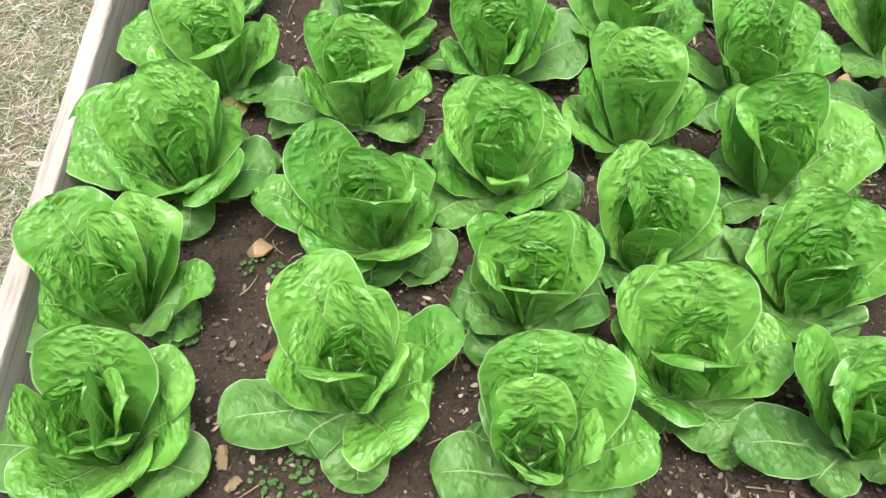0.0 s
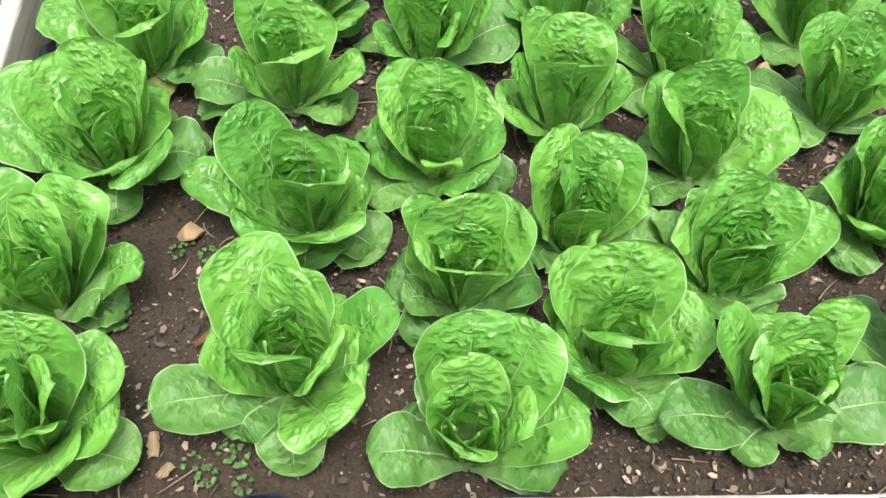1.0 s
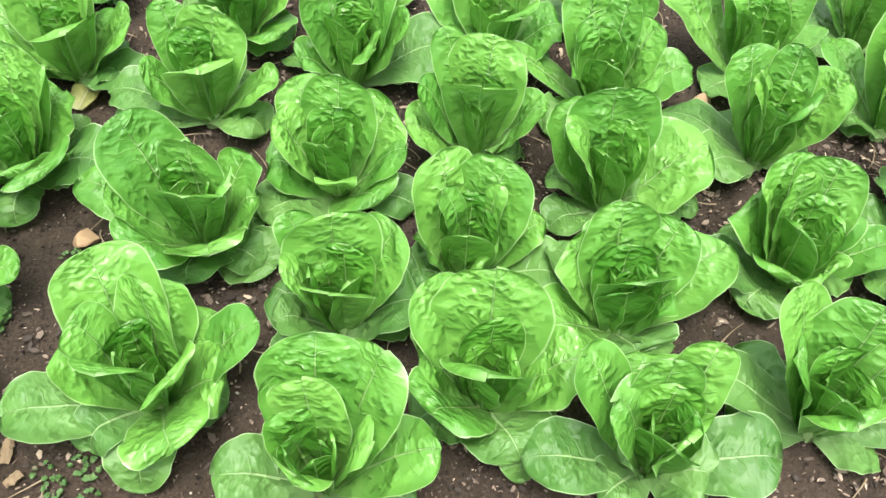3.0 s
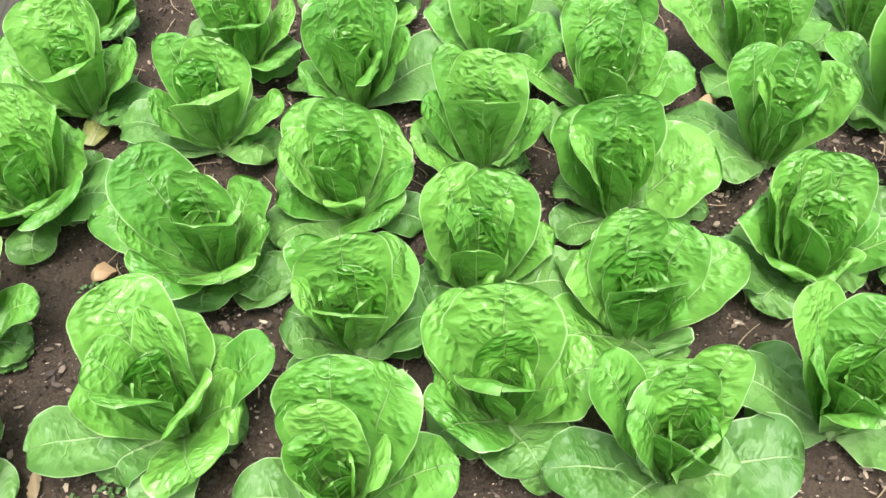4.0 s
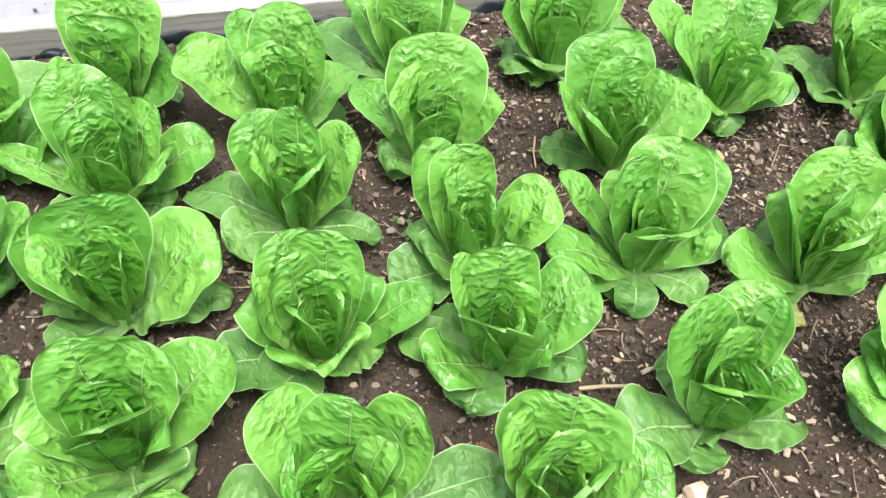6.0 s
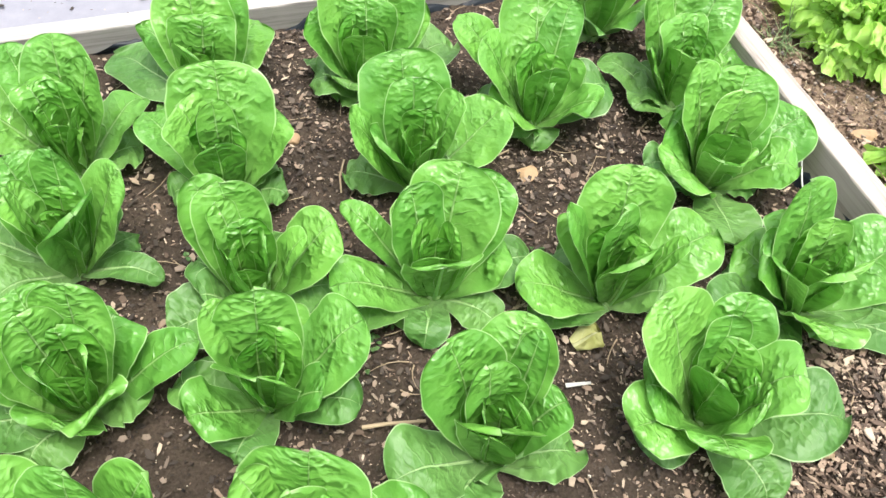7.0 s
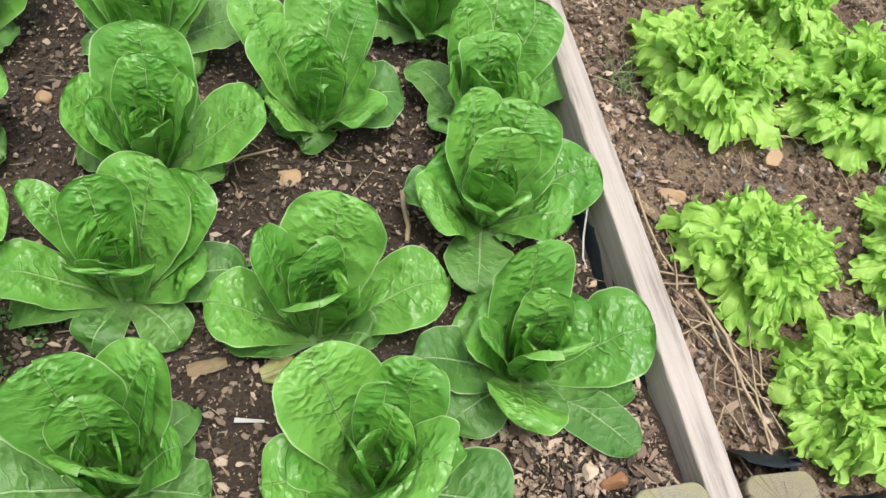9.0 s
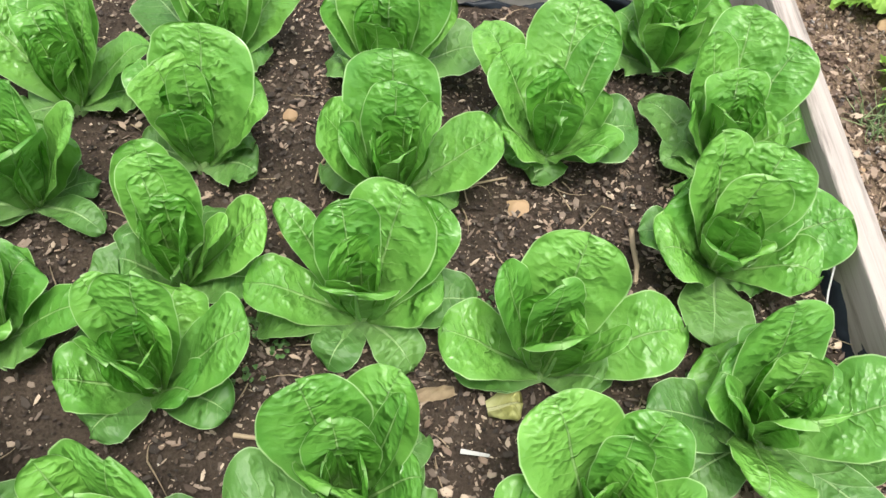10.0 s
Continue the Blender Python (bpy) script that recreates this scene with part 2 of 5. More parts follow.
def end_grain(name, base, dark, moss, cracks):
    """Sawn post end: growth rings about a pith, drying cracks and a bloom of algae."""
    m, n, l, b = mat(name)
    tc = n.new("ShaderNodeTexCoord")
    sep = n.new("ShaderNodeSeparateXYZ")
    l.new(tc.outputs["Object"], sep.inputs[0])
    x, y = sep.outputs[0], sep.outputs[1]
    nz = put(n, "ShaderNodeTexNoise", Scale=22.0, Detail=4.0)
    l.new(tc.outputs["Object"], nz.inputs[0])
    big = put(n, "ShaderNodeTexNoise", Scale=20.0, Detail=3.0, Roughness=0.6)
    l.new(tc.outputs["Object"], big.inputs[0])
    rad = math_node(n, l, 'SQRT', math_node(n, l, 'ADD', math_node(n, l, 'MULTIPLY', x, x), math_node(n, l, 'MULTIPLY', y, y)))
    ring = math_node(n, l, 'SINE', math_node(n, l, 'ADD', math_node(n, l, 'MULTIPLY', rad, 1900.0), math_node(n, l, 'MULTIPLY', nz.outputs[0], 9.0)))
    ring = math_node(n, l, 'MULTIPLY', math_node(n, l, 'ADD', ring, 1.0), 0.10)
    ang = math_node(n, l, 'ARCTAN2', y, x)
    mask = put(n, "ShaderNodeTexNoise", Scale=55.0, Detail=2.0)
    l.new(tc.outputs["Object"], mask.inputs[0])
    gate = math_node(n, l, 'MULTIPLY', math_node(n, l, 'SUBTRACT', mask.outputs[0], 0.44, True), 7.0, True)
    star = None
    for turns, sway, limit in ((9.0, 2.5, 0.985), (16.0, 5.0, 0.975), (5.0, 1.6, 0.994)):
        one = math_node(n, l, 'SINE', math_node(n, l, 'ADD', math_node(n, l, 'MULTIPLY', ang, turns), math_node(n, l, 'MULTIPLY', nz.outputs[0], sway)))
        one = math_node(n, l, 'MULTIPLY', math_node(n, l, 'SUBTRACT', one, limit, True), 0.8 / (1 - limit), True)
        star = one if star is None else math_node(n, l, 'MAXIMUM', star, one)
    star = math_node(n, l, 'MULTIPLY', star, gate)
    speck = put(n, "ShaderNodeTexNoise", Scale=160.0, Detail=4.0, Roughness=0.7)
    l.new(tc.outputs["Object"], speck.inputs[0])
    col = mix_colour(n, l, math_node(n, l, 'ADD', ring, math_node(n, l, 'MULTIPLY', math_node(n, l, 'SUBTRACT', speck.outputs[0], 0.35, True), 1.1)), base, dark)
    mf = math_node(n, l, 'MULTIPLY', math_node(n, l, 'SUBTRACT', big.outputs[0], 0.44, True), 5.0, True)
    col = mix_colour(n, l, math_node(n, l, 'MULTIPLY', mf, 0.8), col, moss)
    heartwood = math_node(n, l, 'SUBTRACT', 1.0, math_node(n, l, 'MULTIPLY', rad, 45.0), True)
    col = mix_colour(n, l, math_node(n, l, 'MULTIPLY', math_node(n, l, 'MULTIPLY', heartwood, big.outputs[0]), 1.2, True), col, dark)
    col = mix_colour(n, l, math_node(n, l, 'MULTIPLY', star, cracks), col, (0.045, 0.035, 0.025))
    l.new(col, b.inputs["Base Color"])
    b.inputs["Roughness"].default_value = 0.85
    bump = put(n, "ShaderNodeBump", Strength=0.6, Distance=0.002)
    rough = math_node(n, l, 'ADD', math_node(n, l, 'MULTIPLY', ring, 0.5), math_node(n, l, 'MULTIPLY', speck.outputs[0], 0.4))
    l.new(math_node(n, l, 'SUBTRACT', rough, math_node(n, l, 'MULTIPLY', star, cracks)), bump.inputs["Height"])
    l.new(bump.outputs[0], b.inputs["Normal"])
    return m


POST_MOSSY = end_grain("mossy_post_end", (0.245, 0.230, 0.165), (0.09, 0.088, 0.058), (0.230, 0.225, 0.090), 0.6)
POST_GREY = end_grain("grey_post_end", (0.225, 0.195, 0.135), (0.08, 0.07, 0.045), (0.20, 0.185, 0.085), 0.9)


def plain(name, a, b_col, rough, scale=40.0, bumpy=0.3, metal=0.0, island=False, spread=None):
    """Two tones mixed by noise; island: a tone of its own for every joined piece."""
    m, n, l, b = mat(name)
    tc = n.new("ShaderNodeTexCoord")
    z = put(n, "ShaderNodeTexNoise", Scale=scale, Detail=5.0, Roughness=0.65)
    l.new(tc.outputs["Object"], z.inputs[0])
    col = mix_colour(n, l, z.outputs[0], a, b_col)
    if island:
        g = n.new("ShaderNodeNewGeometry")
        r = ramp(n, spread)
        l.new(g.outputs["Random Per Island"], r.inputs[0])
        f = n.new("ShaderNodeMix")
        f.data_type, f.blend_type = 'RGBA', 'MULTIPLY'
        f.inputs[0].default_value = 1.0
        l.new(r.outputs[0], f.inputs[6])
        l.new(col, f.inputs[7])
        col = f.outputs[2]
    l.new(col, b.inputs["Base Color"])
    b.inputs["Roughness"].default_value = rough
    if bumpy:
        bump = put(n, "ShaderNodeBump", Strength=bumpy, Distance=0.002)
        l.new(z.outputs[0], bump.inputs["Height"])
        l.new(bump.outputs[0], b.inputs["Normal"])
    return m


ONE, DIM = (1.0, 1.0, 1.0), (0.75, 0.75, 0.75)
CHIPS = plain("wood_chips", ONE, DIM, 0.85, 160.0, 0.3, island=True,
              spread=[(0.0, (0.030, 0.021, 0.016)), (0.4, (0.068, 0.052, 0.040)), (0.66, (0.15, 0.112, 0.085)), (0.86, (0.32, 0.245, 0.185)), (1.0, (0.54, 0.43, 0.32))])
CHIPS_PALE = plain("dry_wood_chips", ONE, DIM, 0.85, 160.0, 0.3, island=True,
                   spread=[(0.0, (0.05, 0.033, 0.023)), (0.3, (0.13, 0.088, 0.062)), (0.6, (0.27, 0.19, 0.135)), (0.85, (0.38, 0.285, 0.205)), (1.0, (0.54, 0.43, 0.32))])
CRUMBS = plain("soil_crumbs", ONE, DIM, 0.9, 160.0, 0.3, island=True,
               spread=[(0.0, (0.012, 0.008, 0.006)), (0.5, (0.035, 0.023, 0.017)), (0.88, (0.08, 0.055, 0.04)), (0.96, (0.25, 0.20, 0.15)), (1.0, (0.65, 0.6, 0.5))])
GRIT = plain("grit", ONE, DIM, 0.85, 160.0, 0.3, island=True,
             spread=[(0.0, (0.07, 0.046, 0.032)), (0.4, (0.15, 0.10, 0.068)), (0.70, (0.23, 0.165, 0.115)), (0.86, (0.20, 0.19, 0.18)), (0.93, (0.36, 0.26, 0.18)), (1.0, (0.58, 0.44, 0.30))])
LITTER = plain("dead_leaf", ONE, DIM, 0.85, 80.0, 0.3, island=True, spread=[(0.0, (0.16, 0.15, 0.15)), (0.5, (0.26, 0.24, 0.23)), (1.0, (0.42, 0.36, 0.28))])
STRAW = plain("straw", (0.42, 0.33, 0.21), (0.26, 0.19, 0.12), 0.7, 90.0, 0.2)
DRY_GRASS = plain("dry_grass", ONE, DIM, 0.8, 60.0, 0.0, island=True,
                  spread=[(0.0, (0.27, 0.24, 0.17)), (0.5, (0.54, 0.49, 0.39)), (1.0, (0.78, 0.73, 0.63))])
GREEN_GRASS = plain("green_grass", ONE, DIM, 0.6, 60.0, 0.0, island=True,
                    spread=[(0.0, (0.10, 0.17, 0.06)), (0.6, (0.22, 0.30, 0.12)), (1.0, (0.38, 0.42, 0.22))])
STONE_TAN = plain("tan_stone", (0.42, 0.28, 0.15), (0.26, 0.17, 0.10), 0.75, 70.0, 0.5)
STONE_PALE = plain("pale_stone", (0.58, 0.46, 0.34), (0.40, 0.29, 0.20), 0.75, 70.0, 0.5)
STONE_RUST = plain("rusty_stone", (0.36, 0.17, 0.07), (0.18, 0.09, 0.05), 0.75, 70.0, 0.5)
STONE_GREY = plain("grey_stone", (0.24, 0.24, 0.24), (0.14, 0.14, 0.15), 0.7, 70.0, 0.4)
PLASTIC = plain("black_plastic", (0.010, 0.013, 0.018), (0.017, 0.023, 0.030), 0.42, 30.0, 0.6)
PLASTIC.node_tree.nodes["Principled BSDF"].inputs["Specular IOR Level"].default_value = 0.2
TWINE = plain("white_twine", (0.7, 0.7, 0.68), (0.55, 0.55, 0.53), 0.7, 300.0, 0.2)
BARK_PALE = plain("pale_bark", (0.55, 0.43, 0.27), (0.32, 0.23, 0.14), 0.8, 120.0, 0.5)
BARK_RUST = plain("rusty_bark", (0.34, 0.17, 0.09), (0.18, 0.09, 0.05), 0.8, 120.0, 0.5)
WHITE_PLASTIC = plain("white_tag", (0.46, 0.46, 0.43), (0.28, 0.27, 0.24), 0.4, 60.0, 0.1)
WEED_LEAF = leaf_material("weed_leaf", (0.05, 0.14, 0.03), (0.12, 0.24, 0.07), (0.2, 0.3, 0.12), (0.2, 0.3, 0.12), 0.5, 0.2, False)
WEED_MAT = plain("woven_mat", (0.26, 0.26, 0.29), (0.16, 0.16, 0.19), 0.6, 30.0, 0.3)


# ---------------------------------------------------------------- mesh helpers
def link_mesh(name, verts, faces, material, parent=None, uvs=None, smooth=True, label="", metres=None):
    me = bpy.data.meshes.new(name)
    me.from_pydata(verts, [], faces)
    idx = np.empty(len(me.loops), dtype=np.int32)
    me.loops.foreach_get("vertex_index", idx)
    for map_name, coords in (("UVMap", uvs), ("Metres", metres)):
        if coords is not None:
            layer = me.uv_layers.new(name=map_name)
            layer.data.foreach_set("uv", np.asarray(coords, dtype=np.float32)[idx].ravel())
    if smooth:
        me.polygons.foreach_set("use_smooth", [True] * len(me.polygons))
    me.materials.append(material)
    ob = new(name, me)
    if parent:
        ob.parent = parent
    if label:
        tagged(ob, label)
    return ob


def part(name, bm, material, parent, label=""):
    me = bpy.data.meshes.new(name)
    bm.to_mesh(me)
    bm.free()
    me.materials.append(material)
    ob = new(name, me)
    ob.parent = parent
    if label:
        tagged(ob, label)
    return ob


def grid_faces(nu, nv):
    return [(j * nu + i, j * nu + i + 1, (j + 1) * nu + i + 1, (j + 1) * nu + i) for j in range(nv - 1) for i in range(nu - 1)]


def ripple(rng, a, b, count, low, high):
    """A smooth random field over a and b made of a few sines."""
    out = np.zeros(np.broadcast(a, b).shape)
    for _ in range(count):
        k, th, ph = rng.uniform(low, high), rng.uniform(0, math.pi), rng.uniform(0, 6.28)
        out += np.sin(k * (a * math.cos(th) + b * math.sin(th)) + ph)
    return out / math.sqrt(count)


# ---------------------------------------------------------------- cos lettuce
NU, NV = 21, 30
LEAF_FACES = grid_faces(NU, NV)


def cos_leaf(rng, az, reach, tip, width, droop, cup, wave=1.0, base=0.012, sway=0.0, frill=0.0, curl=0.0, fan=0.0):
    """Vertices of one leaf about the plant's axis. az: compass of the leaf in radians; reach and tip: how far out and how high
    its tip stands; droop: how far the blade rises over its tip; cup: half angle of the trough; sway: sideways bend;
    curl: how far its end rolls outwards; fan: how broad and blunt the end is."""
    v = (1 - (1 - np.linspace(0, 1, NV)) ** 1.3)[:, None]
    s = np.linspace(-1, 1, NU)[None, :]
    s = np.sign(s) * np.abs(s) ** 0.85
    reach = max(reach - 0.8 * max(curl - 0.006, 0), 0.006)
    p0, p3 = np.array((0.006, base)), np.array((reach, tip))
    rise = tip - base
    p1 = np.array((reach * 0.40 + 0.012, base + rise * 0.34 + droop * 0.5))
    p2 = np.array((reach * 0.68 + 0.004, base + rise * 0.84 + droop))
    q = (1 - v) ** 3 * p0 + 3 * v * (1 - v) ** 2 * p1 + 3 * v ** 2 * (1 - v) * p2 + v ** 3 * p3
    d = 3 * (1 - v) ** 2 * (p1 - p0) + 6 * v * (1 - v) * (p2 - p1) + 3 * v ** 2 * (p3 - p2)
    d /= np.linalg.norm(d, axis=1, keepdims=True)
    length = float(np.linalg.norm(np.diff(q, axis=0), axis=1).sum())
    # outline: a stalk that widens into a broad blade with a round end
    width *= 1.14
    full = float(np.clip(1 - 0.54 * width / max(length, 0.05), 0.40, 0.60))
    full += 0.16 * fan
    stalk = float(np.clip(0.034 / width, 0.28, 0.50))
    grow = np.clip(v / full, 0, 1)
    shape = stalk + (1 - stalk) * (grow * grow * (3 - 2 * grow)) ** 0.62
    cap = np.sqrt(np.clip(1 - (np.clip(v - full, 0, 1) / (1 - full)) ** (rng.uniform(2.0, 2.5) + 1.3 * fan), 0, 1))
    w = 0.5 * width * shape * (0.99 * cap + 0.01)
    ph = rng.uniform(0, 6.28, 8)
    left = 1 + 0.045 * np.sin(5 * v + ph[0]) + 0.018 * np.sin(15 * v + ph[1]) + 0.008 * np.sin(37 * v + ph[6])
    right = 1 + 0.045 * np.sin(6 * v + ph[2]) + 0.018 * np.sin(17 * v + ph[3]) + 0.008 * np.sin(41 * v + ph[7])
    w = w * np.where(s < 0, left, right)
    # hollow at the foot, flattening and turning back towards the end
    bend = cup * (1.25 - 1.75 * v)
    bend = np.where(np.abs(bend) < 0.02, 0.02, bend)
    lat = w * np.sin(bend * s) / bend
    nor = w * (1 - np.cos(bend * s)) / bend
    # two halves folded a little along the midrib, a softly swelling blade with a gently waved margin
    a = np.abs(s)
    body = np.clip(v * 1.8, 0, 1) * (1 - a ** 6)
    size = (width / 0.12) ** 0.6
    nor = nor + rng.uniform(0.0, 0.20) * np.abs(lat) * np.clip(v * 2, 0, 1) * (1.1 - v)
    nor = nor + size * 0.0020 * ripple(rng, s * 0.5 * width, v * length, 5, 55, 130) * body
    nor = nor + size * 0.0009 * ripple(rng, s * 0.5 * width, v * length, 6, 160, 300) * body * np.clip(0.3 + a, 0, 1)
    nor = nor + wave * size * 0.0052 * a ** 2.5 * np.clip(v * 2.2, 0, 1) * (np.sin(6 * v + ph[4] + s) + 0.5 * np.sin(13 * v + ph[5] * np.sign(s)) + 0.12 * np.sin(29 * v + ph[6]))
    nor = nor - wave * size * rng.uniform(-0.003, 0.008) * np.clip((v - 0.68) / 0.32, 0, 1) ** 2
    nor = nor - curl * np.clip((v - 0.55) / 0.45, 0, 1) ** 2
    nor = nor + wave * size * 0.0035 * np.clip((v - 0.75) / 0.25, 0, 1) * np.sin(3.5 * s + ph[5])
    nor = nor + frill * 0.0042 * a ** 3 * np.clip(v * 2, 0, 1) * (np.sin(24 * v + ph[0] + 2 * s) + 0.5 * np.sin(37 * v + ph[1] * np.sign(s)))
    # midrib: a shallow channel above, a ridge beneath
    nor = nor - 0.0030 * np.exp(-(s * w / 0.005) ** 2) * (1.15 - v)
    nor = nor + lat * rng.uniform(-0.28, 0.28) * v
    r = q[:, :1] - d[:, 1:] * nor
    z = q[:, 1:] + d[:, :1] * nor
    t = lat + sway * v ** 2
    ca, sa = math.cos(az), math.sin(az)
    x, y = r * ca - t * sa, r * sa + t * ca
    z = np.maximum(z, 0.004 + 0.003 * a)
    co = np.stack((x, y, z + 0 * x), -1).reshape(-1, 3)
    uv = np.stack(((s * 0.5 + 0.5) + 0 * v, v + 0 * s), -1).reshape(-1, 2)
    true = np.stack((s * w, v * length + 0 * s), -1).reshape(-1, 2)
    return co, uv, true


def rib_of(co, az):
    """Half-round rib under the middle of a leaf."""
    mid = co.reshape(NV, NU, 3)[:-8:3, NU // 2]
    tang = np.gradient(mid, axis=0)
    tang /= np.linalg.norm(tang, axis=1, keepdims=True) + 1e-9
    across = np.array((-math.sin(az), math.cos(az), 0.0))
    out = np.cross(tang, across)
    out /= np.linalg.norm(out, axis=1, keepdims=True) + 1e-9
    n = len(mid)
    rad = (0.0024 * (1 - np.arange(n) / n) ** 0.9 + 0.0005)[:, None]
    ring = [mid + rad * (math.cos(a) * across * 1.1 + math.sin(a) * out * -0.9) for a in np.linspace(-0.25, math.pi + 0.25, 6)]
    return np.stack(ring, 1).reshape(-1, 3), grid_faces(6, n)


def cos_lettuce(x, y, seed, leaves, label, heart=6, skirt=4, crown=0.15):
    """One cos lettuce at x, y. leaves: (compass degrees, reach, tip height, width) of its large leaves; the heart's small
    leaves and a skirt of old leaves on the soil are added."""
    rng = np.random.default_rng(seed)
    root = tagged(new("cos_lettuce"), label, "lettuce", "cos lettuces in the raised bed")
    root.location = (x, y, 0.0)
    made = []
    for az, reach, tip, width in leaves:
        k = min(1.0, max(0.0, (tip - 0.02) / 0.16))
        cup = -0.10 + 0.46 * k * rng.uniform(0.6, 1.3)
        width *= 1.0 + 0.08 * k
        # short leaves that hold the heart have broad ends that roll outwards
        holds = reach < 0.062 and 0.07 < tip < 0.168
        curl = rng.uniform(0.008, 0.018) if holds else rng.uniform(-0.002, 0.007)
        if holds:
            tip, width, cup = tip + 0.010, min(width, 0.082) * 1.06, rng.uniform(-0.05, 0.22)
        made.append((az, reach, tip, width, 0.034 * (1 - k) * rng.uniform(0.6, 1.3), cup, 1.25 - 0.4 * k, curl, SHADED_OLD_LEAF if tip < 0.075 else COS_LEAF, float(holds)))
    # looser leaves that fill the widest gaps of the rosette
    for _ in range(6):
        angles = sorted(m[0] % 360 for m in made if m[1] > 0.035 and m[2] < 0.15)
        if not angles:
            break
        gaps = [((b - a) % 360, a) for a, b in zip(angles, angles[1:] + angles[:1])]
        wide, start = max(gaps)
        if wide < 50:
            break
        if abs((start + wide / 2) % 360 - 270) < 30:
            break
        made.append((start + wide * rng.uniform(0.42, 0.58), rng.uniform(0.082, 0.112), rng.uniform(0.065, 0.120), rng.uniform(0.082, 0.100), 0.022, 0.12, 1.4, 0.008, COS_LEAF, 0.0))
    turn = 90 + rng.uniform(-35, 35)
    for i in range(heart):
        k = i / max(1, heart - 1)
        made.append((turn + 137.5 * i + rng.uniform(-20, 20), 0.028 - 0.021 * k, crown - 0.006 - 0.036 * k + rng.uniform(-0.008, 0.008), 0.066 - 0.030 * k, 0.0, 0.35 + 0.40 * k, 0.5, rng.uniform(0.001, 0.005), HEART_LEAF, 0.0))
    small = len(made) - heart
    for i in range(skirt):
        made.append((-40 + 260 * (i + 0.5) / skirt + rng.uniform(-30, 30), rng.uniform(0.065, 0.110), rng.uniform(0.010, 0.035), rng.uniform(0.06, 0.085), 0.022, -0.1, 1.2, 0.0, SHADED_OLD_LEAF, 0.0))
    for i, (az, reach, tip, width, droop, cup, wave, curl, material, fan) in enumerate(made):
        in_heart = small <= i < small + heart
        co, uv, true = cos_leaf(rng, radians(az), reach, tip, width, droop, cup, wave, sway=rng.uniform(-0.008, 0.008), frill=rng.uniform(0.05, 0.2) if in_heart else rng.uniform(0, 0.25) if i < small else rng.uniform(0.2, 1.1), curl=curl, fan=fan)
        co[:, 2] = np.maximum(co[:, 2], heap(np.minimum(x + co[:, 0], 2.28), y + co[:, 1]) * 1.25 + 0.006 + 0.002 * np.abs(uv[:, 0] - 0.5))
        blade = link_mesh("leaf", co.tolist(), LEAF_FACES, material, root, uv, metres=true)
        if width > 0.06 and tip > 0.05 and not in_heart:
            rib, rib_faces = rib_of(co, radians(az))
            link_mesh("midrib", rib.tolist(), rib_faces, STEM, blade, np.full((len(rib), 2), 0.5), label="pale green midrib")
    # short pale stem under the leaves
    bm = bmesh.new()
    bmesh.ops.create_cone(bm, cap_ends=True, segments=10, radius1=0.015, radius2=0.010, depth=0.044, matrix=Matrix.Translation((0, 0, 0.012)))
    part("stem", bm, STEM, root, "pale green stem")
    return root


# ---------------------------------------------------------------- ground and raised bed
def heap(x, y):
    """How far the soil is heaped up: in the front corner by the post and a little along the side board."""
    def step(a, b, t):
        k = np.clip((t - a) / (b - a), 0, 1)
        return k * k * (3 - 2 * k)
    inner = 0.042 * step(2.02, 2.20, x) * step(0.42, 0.16, y) + 0.010 * step(2.10, 2.26, x)
    return np.where(x > 2.29, 0.030, inner)


def sheet(name, x0, y0, x1, y1, nx, ny, z, rough, material, label, seed):
    rng = np.random.default_rng(seed)
    gx, gy = np.meshgrid(np.linspace(x0, x1, nx), np.linspace(y0, y1, ny))
    h = z + rough * (0.5 * ripple(rng, gx, gy, 5, 8, 20) + 0.35 * ripple(rng, gx, gy, 6, 40, 90) + rng.normal(0, 0.25, gx.shape))
    if z > -0.05:
        h = h + heap(gx, gy)
    ob = link_mesh(name, np.stack((gx, gy, h), -1).reshape(-1, 3).tolist(), grid_faces(nx, ny), material)
    return tagged(ob, label, "ground", kind="structure")


BED_X, BED_Y, TOP = 2.272, 0.975, 0.094     # inner corner of the bed, top of its boards
sheet("soil_in_bed", 0.0, 0.03, 2.28, 1.07, 300, 140, -0.002, 0.0028, SOIL, "dark damp soil strewn with wood chips in the raised bed", 11)
sheet("soil_in_next_bed", 2.30, 0.03, 3.9, 1.55, 160, 110, -0.004, 0.004, SOIL_DRY, "brown crumbly soil with chips in the neighbouring bed", 12)
sheet("ground", -40, -40, 40, 40, 60, 60, -0.10, 0.004, LAWN_SOIL, "bare ground under dry straw-coloured grass", 13)


